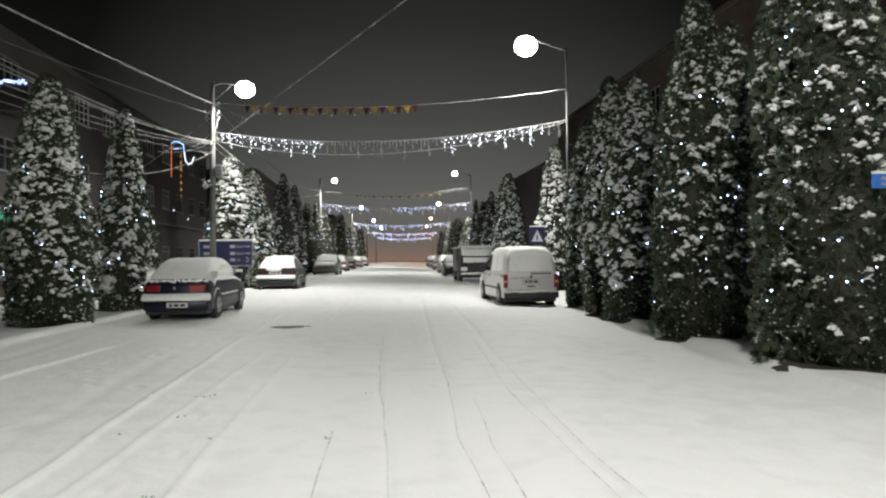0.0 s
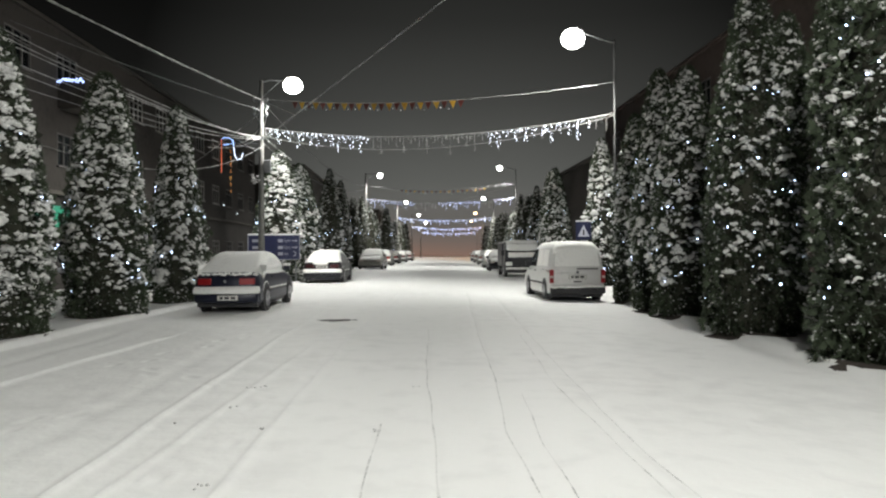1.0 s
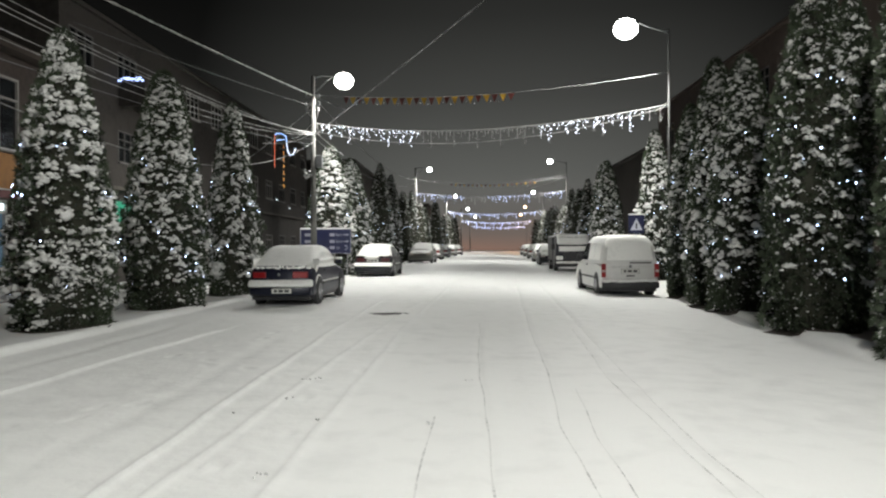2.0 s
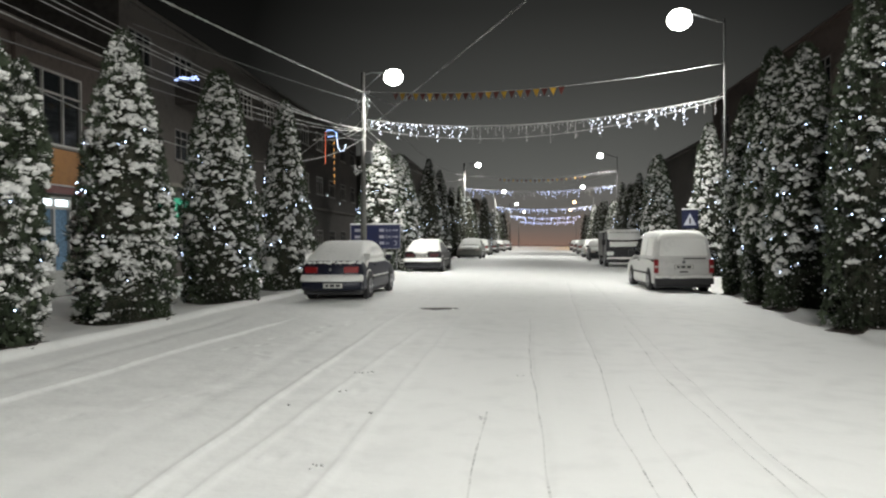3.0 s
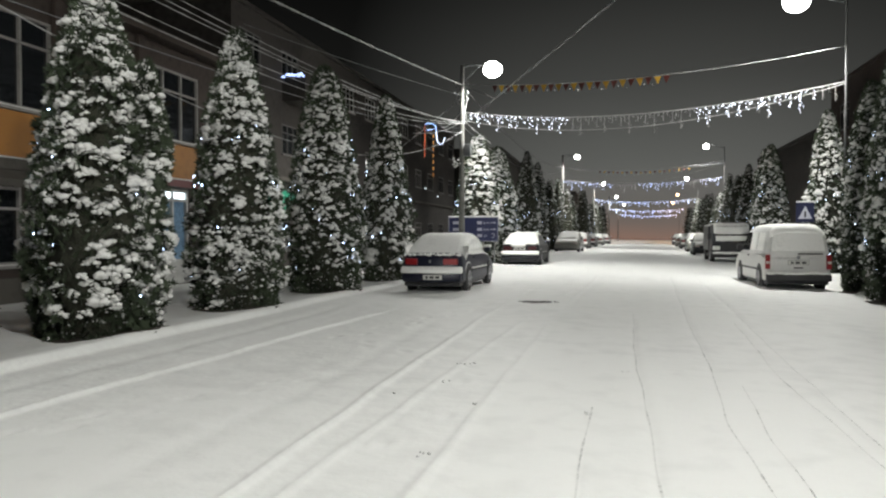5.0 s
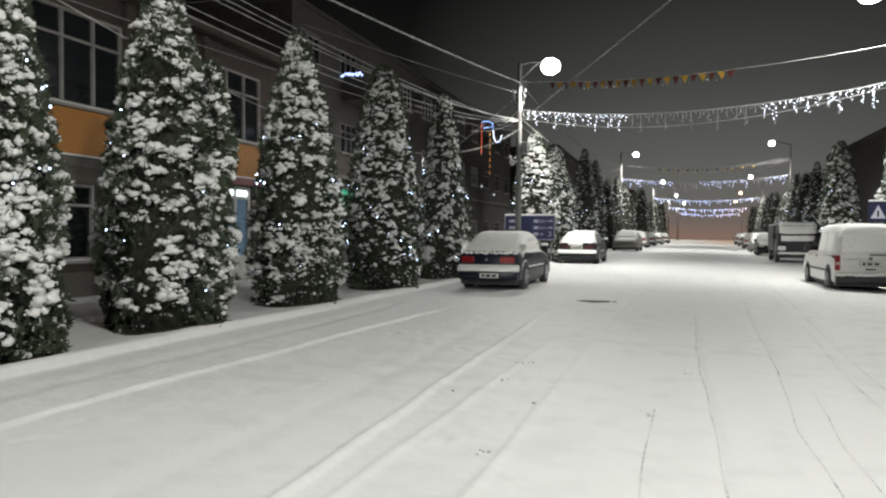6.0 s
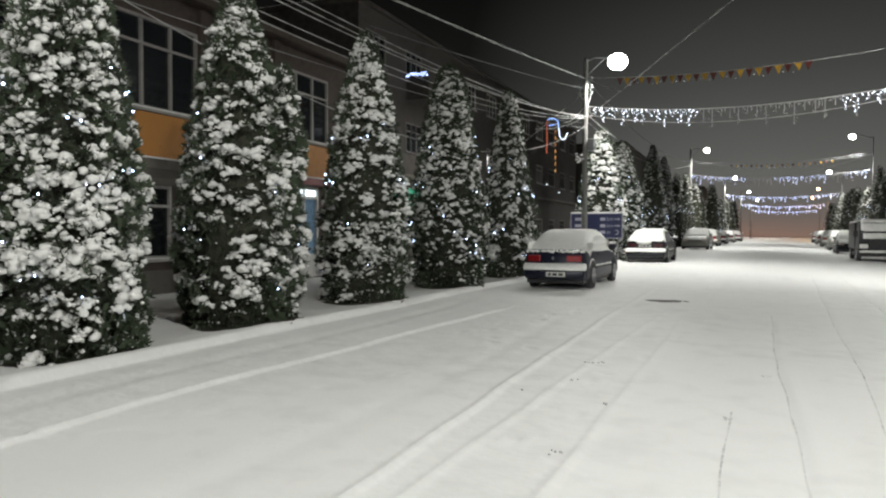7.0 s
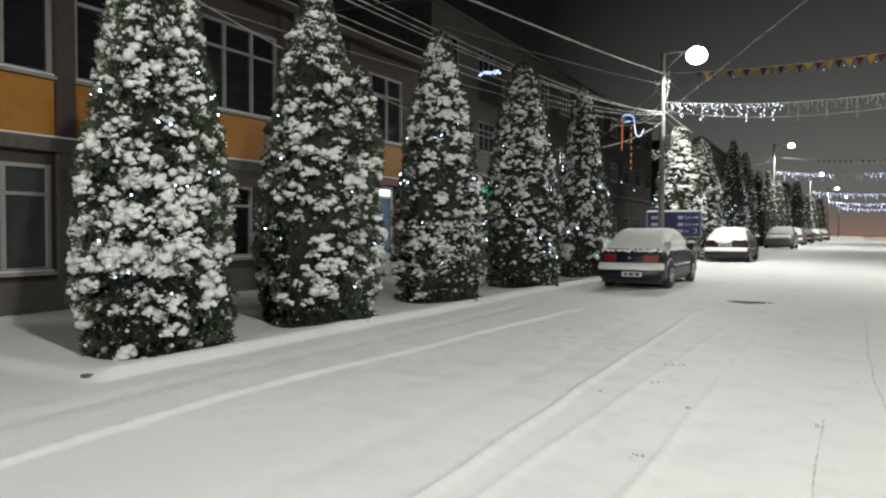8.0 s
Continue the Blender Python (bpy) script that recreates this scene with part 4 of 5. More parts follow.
# neon shape hung from the cables beside the pole
n0 = (-8.05, 31.0, 5.3)
orn = thing("light_ornament", "rope-light ornament with blue curl and red drops", "light ornament", n0)
part("blue_tube", tube(bmesh.new(), [(-0.05, 0, 0.86), (0.05, 0, 0.92), (0.25, 0, 0.90), (0.42, 0, 0.80), (0.45, 0, 0.55)], 0.015, 6), BLUE_TUBE, orn)
part("pale_tube", tube(bmesh.new(), [(0.45, 0, 0.52), (0.50, 0, 0.15), (0.60, 0, -0.02), (0.74, 0, 0.02), (0.84, 0, 0.28)], 0.017, 6), PALE_TUBE, orn)
part("inner_tube", tube(bmesh.new(), [(0.02, 0, 0.62), (0.2, 0, 0.64), (0.36, 0, 0.66)], 0.016, 6), BLUE_TUBE, orn)
part("red_tube", tube(bmesh.new(), [(-0.06, 0, 0.84), (-0.06, 0, 0.0), (-0.07, 0, -0.55)], 0.009, 6), RED_TUBE, orn)
for k in range(7):
    part("amber_drop", rod(bmesh.new(), (0.32, 0, 0.42 - 0.28 * k), (0.32, 0, 0.28 - 0.28 * k), 0.010, sides=6), AMBER_TUBE, orn)
part("hanger", tube(bmesh.new(), [(-0.06, 0, 0.86), (0.4, 0, 0.84), (1.05, 0, 0.7), (1.62, -0.25, 0.62)], 0.010, 5), GALV, orn)

# small wall lamps on the dark block
for y, z in ((49.8, 4.7), (53.5, 4.3)):
    wlp = thing("wall_lamp", "small bright wall lamp on the dark block", "wall lamp", (-12.99, y, z), 0, "wall lamps")
    part("bracket", boxed(0.0, -0.05, -0.05, 0.12, 0.05, 0.12, 0.01), GALV, wlp)
    part("glass", ball(bmesh.new(), (0.12, 0, -0.08), (0.04, 0.045, 0.035), 2), SHOP_LIGHT, wlp, "glowing lamp glass")

# ---- parked cars ----
NAVY = mat("navy_car_paint", (0.006, 0.008, 0.020), 0.38, 0.1, 0.2, 4.0)
DARK = mat("dark_car_paint", (0.012, 0.013, 0.017), 0.38, 0.2, 0.2, 4.0)
WHITE_CAR = mat("white_van_paint", (0.62, 0.62, 0.60), 0.38, 0, 0.06, 3.0)
GREY_CAR = mat("grey_car_paint", (0.20, 0.20, 0.18), 0.4, 0.3, 0.15, 3.0)
TRIM = mat("black_trim", (0.025, 0.025, 0.027), 0.55, 0, 0.2, 8.0)
TAIL = mat("red_tail_lens", (0.24, 0.008, 0.010), 0.3, 0, 0.15, 8.0)
TAIL_DIM = mat("dark_red_tail_lens", (0.045, 0.006, 0.007), 0.35, 0, 0.2, 8.0)
TAIL_CLEAR = mat("clear_lens", (0.5, 0.45, 0.42), 0.25, 0, 0.1, 8.0)
PLATE = mat("white_plate", (0.62, 0.62, 0.58), 0.5, 0, 0.08, 12.0)
INK = mat("dark_print", (0.02, 0.02, 0.025), 0.6, 0, 0.1, 12.0)
RIM = mat("alloy_rim", (0.32, 0.32, 0.33), 0.4, 0.7, 0.2, 12.0)


def shell(bm, profile, half, lean=0.0, belt=0.9, bevel=0.0, seg=2, taper=0.0):
    """A closed body from a side outline of (y, z); it narrows by lean per metre above the belt."""
    def w(z):
        return half - max(0.0, z - belt) * lean
    left = [bm.verts.new((-w(z), y, z)) for y, z in profile]
    right = [bm.verts.new((w(z), y, z)) for y, z in profile]
    bm.faces.new(left)
    bm.faces.new(right[::-1])
    n = len(profile)
    for i in range(n):
        j = (i + 1) % n
        bm.faces.new((left[i], right[i], right[j], left[j]))
    if bevel:
        bmesh.ops.recalc_face_normals(bm, faces=bm.faces[:])
        bmesh.ops.bevel(bm, geom=bm.edges[:], offset=bevel, segments=seg, affect="EDGES", profile=0.6)
    for v in bm.verts:
        v.co.x *= 1 - taper * max(0.0, abs(v.co.y) - 1.4) ** 1.5
    return bm


def rounded_shell(profile, half, lean, belt, radius, bow=0.0, lumpy=0.0):
    """A closed body from a side outline of (y, z), its outline softened, with round shoulders and bowed ends."""
    pts = [Vector((0, y, z)) for y, z in profile]
    for _ in range(2):
        pts = [q for a, b in zip(pts, pts[1:] + pts[:1]) for q in (a.lerp(b, 0.25), a.lerp(b, 0.75))]
    n = len(pts)
    turn_way = 1 if sum(a.y * b.z - b.y * a.z for a, b in zip(pts, pts[1:] + pts[:1])) > 0 else -1
    inward = []
    for i in range(n):
        d = pts[(i + 1) % n] - pts[i - 1]
        inward.append(Vector((0, -d.z, d.y)).normalized() * turn_way)
    bm = bmesh.new()
    quarter = [math.radians(a) for a in (90, 66, 42, 20, 0)]
    stations = [(-1, a) for a in quarter] + [(u, None) for u in (-0.6, -0.2, 0.2, 0.6)] + [(1, a) for a in quarter[::-1]]
    rings = []
    for u, a in stations:
        ring = []
        for p, q in zip(pts, inward):
            c = p + q * (radius * (1 - math.cos(a)) if a is not None else 0)
            w = half - max(0.0, c.z - belt) * lean
            x = u * (w - radius + radius * math.sin(a)) if a is not None else u * (w - radius)
            y = c.y - math.copysign(bow * (x / half) ** 2 * min(1.0, max(0.0, abs(c.y) - 1.0)), c.y)
            v = Vector((x, y, c.z))
            if lumpy:
                v -= q * lumpy * (0.6 * noise.noise(v * 2.1) + 0.4 * noise.noise(v * 6.3))
            ring.append(bm.verts.new(v))
        rings.append(ring)
    for a, b in zip(rings, rings[1:]):
        for k in range(n):
            bm.faces.new((a[k], a[(k + 1) % n], b[(k + 1) % n], b[k]))
    bm.faces.new(rings[0])
    bm.faces.new(rings[-1])
    return bm


def snow_fringe(parent, half, y, z, seed, name="snow_fringe"):
    """The ragged lower rim of the snow on a rear window."""
    rng = np.random.default_rng(int(seed * 10))
    u = np.linspace(-1, 1, 34) + 0.02 * rng.normal(size=34)
    at = np.stack([u * half, y + 0.10 * u ** 2 + 0.012 * rng.normal(size=34), z + 0.016 * rng.normal(size=34)], -1)
    r = 0.024 + 0.022 * rng.random(34)
    tagged(link(name, from_arrays(name, *lumps(ICO0, at, np.stack([r * 1.3, r, r], -1), rng)), SNOW_CAR, parent, smooth=True), kind="stuff")


def snow_shell(profile, half, lean, belt, seed, thick=0.05, droop=0.0):
    """A lumpy blanket of snow over an outline that runs (y, z) along the car."""
    bm = bmesh.new()
    cols, rows = 14, []
    pts = []
    for (y0, z0), (y1, z1) in zip(profile, profile[1:]):
        n = max(2, int(math.hypot(y1 - y0, z1 - z0) / 0.09))
        pts += [(y0 + (y1 - y0) * i / n, z0 + (z1 - z0) * i / n) for i in range(n)]
    pts.append(profile[-1])
    for k, (y, z) in enumerate(pts):
        w = half - max(0.0, z - belt) * lean
        y0, z0 = pts[max(k - 1, 0)]
        y1, z1 = pts[min(k + 1, len(pts) - 1)]
        nrm = Vector((0, -(z1 - z0), y1 - y0)).normalized()
        if nrm.z < 0:
            nrm = -nrm
        end = min(k, len(pts) - 1 - k) / 2.0
        line = []
        for i in range(cols + 1):
            u = -1 + 2 * i / cols
            edge = min(1.0, (1 - abs(u)) * 5, end if end < 1 else 1)
            lift = thick * (0.15 + 0.85 * math.sqrt(max(0.0, edge))) * (0.8 + 0.5 * noise.noise(Vector((u * 2 + seed, y * 2, seed)))) 
            ragged = 0.03 * noise.noise(Vector((u * 5, seed, y * 5))) if end < 1 else 0
            line.append(bm.verts.new(Vector((u * (w - 0.015), y, z)) + nrm * lift + Vector((0, 0, ragged - droop * abs(u) ** 5))))
        rows.append(line)
    for a, b in zip(rows, rows[1:]):
        for i in range(cols):
            bm.faces.new((a[i], a[i + 1], b[i + 1], b[i]))
    bmesh.ops.recalc_face_normals(bm, faces=bm.faces[:])
    bmesh.ops.solidify(bm, geom=bm.faces[:], thickness=0.035)
    return bm


def wheel(parent, x, y, r, side):
    w = new("wheel")
    w.parent = parent
    w.location = (x, y, r)
    bm = rod(bmesh.new(), (-0.10, 0, 0), (0.10, 0, 0), r, sides=24)
    bmesh.ops.bevel(bm, geom=[e for e in bm.edges if len(e.link_faces) == 2 and e.calc_face_angle(0) > 1.2], offset=0.03, segments=2, affect="EDGES")
    part("tyre", bm, BLACK, w, smooth=False)
    bm = rod(bmesh.new(), (side * 0.095, 0, 0), (side * 0.112, 0, 0), r * 0.62, sides=20)
    for k in range(7):
        a = k * math.tau / 7
        rod(bm, (side * 0.116, 0, 0), (side * 0.116, r * 0.58 * math.cos(a), r * 0.58 * math.sin(a)), 0.022, sides=5)
    part("rim", bm, RIM, w)


def plate(parent, y, z, face=-1, x=0.0):
    part("plate_frame", boxed(x - 0.27, min(y - 0.002 * face, y + 0.006 * face), z - 0.063, x + 0.27, max(y - 0.002 * face, y + 0.006 * face), z + 0.063, 0.003), TRIM, parent)
    p = part("number_plate", boxed(x - 0.26, min(y, y + 0.012 * face), z - 0.055, x + 0.26, max(y, y + 0.012 * face), z + 0.055, 0.003), PLATE, parent)
    yy = y + 0.014 * face
    for a, b in ((-0.20, -0.12), (-0.08, 0.04), (0.08, 0.20)):
        part("plate_bar", boxed(x + a, min(yy, yy + 0.003), z - 0.03, x + b, max(yy, yy + 0.003), z + 0.03), INK, p)
    return p


def flank_panes(parent, quads, half, lean, belt, pane_mat):
    """Side windows on both flanks from outlines (y, z)."""
    for s in (-1, 1):
        for q in quads:
            bm = bmesh.new()
            ring = []
            for d in (0.004, -0.01):
                ring.append([bm.verts.new((s * (half - max(0.0, z - belt) * lean + d), y, z)) for y, z in q])
            bm.faces.new(ring[0])
            bm.faces.new(ring[1][::-1])
            n = len(q)
            for i in range(n):
                bm.faces.new((ring[0][i], ring[0][(i + 1) % n], ring[1][(i + 1) % n], ring[1][i]))
            part("side_window", bm, pane_mat, parent)


def sedan(label, x, y, z, turn, paint, size=1.0, seed=1.0, wide=1.0, buried=False, lens=None, boot_plate=False):
    """A four-door saloon, its front towards +y, under fresh snow; buried: its windows are crusted over."""
    t = thing("parked_car", label, "car", (x, y, z), turn, "cars parked along the street")
    t.scale = (size * wide, size, size)
    W = 0.86
    low = [(-2.14, 0.22), (-2.24, 0.36), (-2.22, 0.62), (-2.16, 0.90), (-2.0, 0.955), (-1.55, 0.965), (1.05, 0.93), (1.85, 0.80), (2.14, 0.62), (2.20, 0.36), (2.05, 0.20), (-1.9, 0.20)]
    part("body", rounded_shell(low, W, 0.16, 0.62, 0.11, 0.16), paint, t, smooth=True)
    cabin = [(-1.85, 0.80), (-1.10, 1.30), (-0.65, 1.39), (0.15, 1.39), (0.45, 1.30), (1.26, 0.80)]
    part("cabin", rounded_shell(cabin, W - 0.03, 0.36, 0.90, 0.16, 0.0), SNOW_CAR if buried else paint, t, "window band crusted with snow" if buried else "", smooth=True)
    panes = SNOW_CAR if buried else PANE
    flank_panes(t, [[(-1.30, 0.98), (-0.92, 1.22), (-0.42, 1.25), (-0.42, 0.98)]], W - 0.045, 0.42, 0.93, panes)
    flank_panes(t, [[(-0.34, 0.98), (-0.34, 1.25), (0.18, 1.24), (0.78, 0.98)]], W - 0.045, 0.42, 0.93, panes)
    part("rear_bumper", rounded_shell([(-2.30, 0.24), (-2.32, 0.42), (-2.26, 0.50), (-2.0, 0.50), (-2.0, 0.24)], W - 0.03, 0, 3, 0.05, 0.16), paint, t, smooth=True)
    part("front_bumper", rounded_shell([(2.0, 0.24), (2.0, 0.50), (2.22, 0.50), (2.28, 0.40), (2.26, 0.24)], W - 0.03, 0, 3, 0.05, 0.16), paint, t, smooth=True)
    part("skirt", boxed(-W + 0.08, -2.05, 0.14, W - 0.08, 2.05, 0.28, 0.02), TRIM, t)
    for s in (-1, 1):
        for yy in (-1.32, 1.36):
            part("wheel_arch", rod(bmesh.new(), (s * (W - 0.10), yy, 0.33), (s * (W + 0.002), yy, 0.33), 0.355, sides=28), TRIM, t)
            wheel(t, s * (W - 0.085), yy, 0.31, s)
        bm = boxed(s * 0.36, -2.235, 0.665, s * 0.74, -2.14, 0.815, 0.025)
        for v in bm.verts:
            v.co.y += 0.16 * (v.co.x / W) ** 2 * 1.05
        part("tail_light", bm, lens or TAIL, t, "red tail light")
        part("head_light", boxed(s * 0.46, 2.05, 0.58, s * 0.76, 2.13, 0.72, 0.015), TAIL_CLEAR, t)
        m = part("wing_mirror", boxed(s * (W - 0.04), 0.72, 0.93, s * (W + 0.16), 0.88, 1.06, 0.03), paint, t)
        part("mirror_snow", boxed(s * (W - 0.02), 0.70, 1.055, s * (W + 0.17), 0.89, 1.12, 0.025), SNOW_CAR, m)
        part("rub_strip", boxed(s * (W - 0.012), -0.92, 0.47, s * (W + 0.012), 0.95, 0.53, 0.004), TRIM, t)
        part("door_handle", boxed(s * (W - 0.05), -0.72, 0.80, s * (W - 0.012), -0.54, 0.84, 0.006), TRIM, t)
        part("door_snow", snow_ridge(s * (W + 0.006), -0.96, 0.93, 0.535, seed + s), SNOW_CAR, t, "line of snow on the rub strip", smooth=True)
        part("arch_snow", snow_arch(s * (W - 0.02), -1.32, 0.33, 0.375, seed), SNOW_CAR, t, "snow on the wheel arch", smooth=True)
    plate(t, -2.25 if boot_plate else -2.315, 0.72 if boot_plate else 0.37, x=0.0 if boot_plate else 0.10)
    if boot_plate:
        clump = ball(bmesh.new(), (-0.05, -2.22, 0.86), (0.34, 0.07, 0.075), 3)
        for v in clump.verts:
            v.co += v.co.normalized() * 0.03 * noise.noise(v.co * 7)
        part("boot_clump", clump, SNOW_CAR, t, "clump of snow on the boot lid", smooth=True)
    part("badge", ball(bmesh.new(), (0, -2.225, 0.75), (0.04, 0.012, 0.04), 2), GALV, t)
    roof = [(-2.06, 0.90), (-1.86, 0.98), (-1.12, 1.355), (-0.65, 1.445), (0.15, 1.445), (0.48, 1.35), (1.26, 0.93)]
    if buried:
        part("roof_snow", rounded_shell(roof, W + 0.02, 0.32, 0.90, 0.20, 0.10, 0.022), SNOW_CAR, t, "smooth dome of snow over roof and windows", smooth=True)
        snow_fringe(t, W - 0.10, -2.10, 0.905, seed)
    else:
        part("roof_snow", snow_shell([(-1.84, 0.97), (-1.10, 1.335), (-0.62, 1.41), (0.20, 1.40), (1.14, 0.95)], W + 0.01, 0.42, 0.93, seed, 0.075, 0.07), SNOW_CAR, t, "thick snow over roof and rear window", smooth=True)
        part("boot_snow", snow_shell([(-2.14, 0.93), (-1.95, 0.965), (-1.74, 0.975)], W - 0.10, 0.1, 0.7, seed + 3, 0.05), SNOW_CAR, t, smooth=True)
    part("bonnet_snow", snow_shell([(1.14, 0.92), (1.85, 0.80), (2.06, 0.70)], W - 0.10, 0.1, 0.7, seed + 2, 0.05), SNOW_CAR, t, smooth=True)
    shelf = [(-2.36, 0.46), (-2.36, 0.53), (-2.28, 0.62), (-2.20, 0.63), (-2.16, 0.52), (-2.2, 0.45)]
    part("bumper_snow", rounded_shell(shelf, W + 0.0, 0, 3, 0.045, 0.19, 0.02), SNOW_CAR, t, "ledge of snow on the rear bumper", smooth=True)
    return t


def snow_ridge(x, y0, y1, z, seed):
    """A thin line of snow lying on a strip along the flank."""
    bm = bmesh.new()
    rows = []
    for i in range(25):
        y = y0 + (y1 - y0) * i / 24
        k = 0.012 + 0.012 * max(0.0, 0.5 + noise.noise(Vector((y * 4, seed, 0))))
        rows.append([(x + k * math.cos(a), y, z + k * (0.8 + math.sin(a))) for a in np.linspace(0, math.tau, 7)[:-1]])
    return loft(bm, rows)


def snow_arch(x, y, z, r, seed):
    """Snow caught on the lip of a wheel arch."""
    bm = bmesh.new()
    rows = []
    for i in range(21):
        b = math.radians(18 + 144 * i / 20)
        k = 0.014 + 0.016 * max(0.0, 0.5 + noise.noise(Vector((b * 2, seed, 3)))) * math.sin(b)
        rows.append([(x + 0.7 * k * math.cos(a), y + (r + k * math.sin(a)) * math.cos(b), z + (r + k * math.sin(a)) * math.sin(b)) for a in np.linspace(0, math.tau, 7)[:-1]])
    return loft(bm, rows)


def hz(x, y):
    return height_at(x, y) - 0.015


sedan("dark blue saloon car with snowy roof and rear window", -4.24, 18.75, hz(-4.24, 18.75), -1.5, NAVY, 0.975, 1.0, 0.89, True)
sedan("black saloon car under thick snow beside the road sign", -4.10, 35.0, hz(-4.1, 35), -1.5, DARK, 1.03, 2.0, 0.97, False, TAIL_DIM, True)
sedan("grey-brown car dusted with snow far down the street", -3.45, 60.5, 0.0, 177, GREY_CAR, 1.12, 3.0)
sedan("pale car with a snow-white roof far down the street", -3.2, 75.0, 0.0, -3, GREY_CAR, 1.1, 4.0)
sedan("small dark car far down the street", -2.7, 88.0, 0.0, -3, DARK, 1.05, 5.0)
sedan("small snowy car far down the street", -2.0, 101.0, 0.0, -3, GREY_CAR, 1.05, 6.0)
sedan("small dark car far down the street", -1.2, 113.0, 0.0, -3, DARK, 1.05, 7.0)
sedan("dark car facing up the street behind the truck", 6.5, 56.0, -0.1, 177, DARK, 1.05, 8.0)
sedan("pale snowy car far along the kerb", 7.1, 66.0, -0.1, 177, GREY_CAR, 1.1, 9.0)
sedan("small grey car far along the kerb", 8.0, 82.0, -0.1, -3, GREY_CAR, 1.1, 10.0)
sedan("small pale car far along the kerb", 8.8, 97.0, -0.1, -3, GREY_CAR, 1.1, 11.0)
sedan("small pale car far along the kerb", 9.6, 112.0, -0.1, -3, DARK, 1.1, 12.0)


def delivery_van(x, y, z, turn):
    t = thing("delivery_van", "white delivery van with snowy roof parked by the kerb", "van", (x, y, z), turn, "cars parked along the street")
    t.scale = (0.97, 0.98, 0.975)
    W = 0.84
    low = [(-2.15, 0.34), (-2.17, 0.70), (-2.15, 1.02), (0.95, 1.02), (1.95, 0.88), (2.16, 0.68), (2.18, 0.34), (1.9, 0.22), (-1.95, 0.22)]
    part("body", rounded_shell(low, W, 0.0, 0.7, 0.08, 0.05), WHITE_CAR, t, smooth=True)
    cabin = [(-2.14, 0.72), (-2.15, 1.0), (-2.08, 1.40), (-1.95, 1.70), (-1.70, 1.78), (0.30, 1.78), (0.62, 1.70), (1.45, 1.0), (1.5, 0.72)]
    part("cabin", rounded_shell(cabin, W - 0.005, 0.17, 1.0, 0.17, 0.03), WHITE_CAR, t, smooth=True)
    flank_panes(t, [[(0.02, 1.06), (0.02, 1.60), (0.52, 1.60), (1.18, 1.06)]], W - 0.002, 0.17, 1.0, PANE)
    flank_panes(t, [[(-1.75, 1.08), (-1.70, 1.58), (-0.95, 1.60), (-0.95, 1.08)], [(-0.85, 1.08), (-0.85, 1.60), (-0.06, 1.60), (-0.06, 1.08)]], W - 0.002, 0.17, 1.0, SNOW_CAR)
    # rear window under snow, tailgate parts
    bm = bmesh.new()
    vs = [(-0.68, -2.168, 1.08), (0.68, -2.168, 1.08), (0.62, -2.05, 1.60), (-0.62, -2.05, 1.60)]
    a = [bm.verts.new(v) for v in vs]
    b = [bm.verts.new((p[0], p[1] + 0.05, p[2])) for p in vs]
    bm.faces.new(a)
    bm.faces.new(b[::-1])
    for i in range(4):
        bm.faces.new((a[i], a[(i + 1) % 4], b[(i + 1) % 4], b[i]))
    part("rear_window", bm, SNOW_CAR, t, "rear window plastered with snow")
    part("tailgate_trim", boxed(-0.02, -2.19, 0.985, 0.62, -2.165, 1.02, 0.006), TRIM, t)
    part("tailgate_handle", boxed(-0.12, -2.195, 0.60, 0.12, -2.17, 0.64, 0.006), TRIM, t)
    part("badge", ball(bmesh.new(), (0, -2.18, 0.90), (0.05, 0.012, 0.05), 2), GALV, t)
    for s in (-1, 1):
        part("tail_light", boxed(s * 0.72, -2.19, 0.58, s * 0.845, -2.09, 0.98, 0.02), TAIL, t, "red tail light")
        part("reverse_lens", boxed(s * 0.735, -2.197, 0.73, s * 0.838, -2.18, 0.80, 0.008), TAIL_CLEAR, t)
        part("head_light", boxed(s * 0.52, 2.08, 0.66, s * 0.80, 2.15, 0.84, 0.02), TAIL_CLEAR, t)
        part("rub_strip", boxed(s * (W + 0.002), -1.0, 0.52, s * (W + 0.02), 1.0, 0.58, 0.004), TRIM, t)
        part("wing_mirror", boxed(s * (W - 0.02), 0.86, 1.04, s * (W + 0.18), 1.0, 1.22, 0.03), TRIM, t)
        part("door_handle", boxed(s * (W - 0.02), 0.0, 0.90, s * (W + 0.02), 0.18, 0.94, 0.006), TRIM, t)
        for yy in (-1.36, 1.36):
            part("wheel_arch", rod(bmesh.new(), (s * (W - 0.06), yy, 0.34), (s * (W + 0.004), yy, 0.34), 0.38, sides=24), TRIM, t)
            wheel(t, s * (W - 0.075), yy, 0.32, s)
    part("rear_bumper", boxed(-W + 0.01, -2.27, 0.26, W - 0.01, -2.10, 0.44, 0.03), TRIM, t)
    part("bumper_snow", snow_shell([(-2.28, 0.44), (-2.25, 0.48), (-2.17, 0.50)], W - 0.02, 0, 3, 4.0, 0.05), SNOW_CAR, t, smooth=True)
    part("skirt", boxed(-W + 0.05, -2.1, 0.16, W - 0.05, 2.1, 0.3, 0.02), TRIM, t)
    plate(t, -2.18, 0.76)
    roof = [(-2.06, 1.58), (-1.97, 1.71), (-1.70, 1.79), (0.30, 1.79), (0.62, 1.71), (1.42, 1.03)]
    part("roof_snow", snow_shell(roof, W, 0.17, 1.0, 3.3, 0.055, 0.12), SNOW_CAR, t, "smooth blanket of snow on the roof", smooth=True)
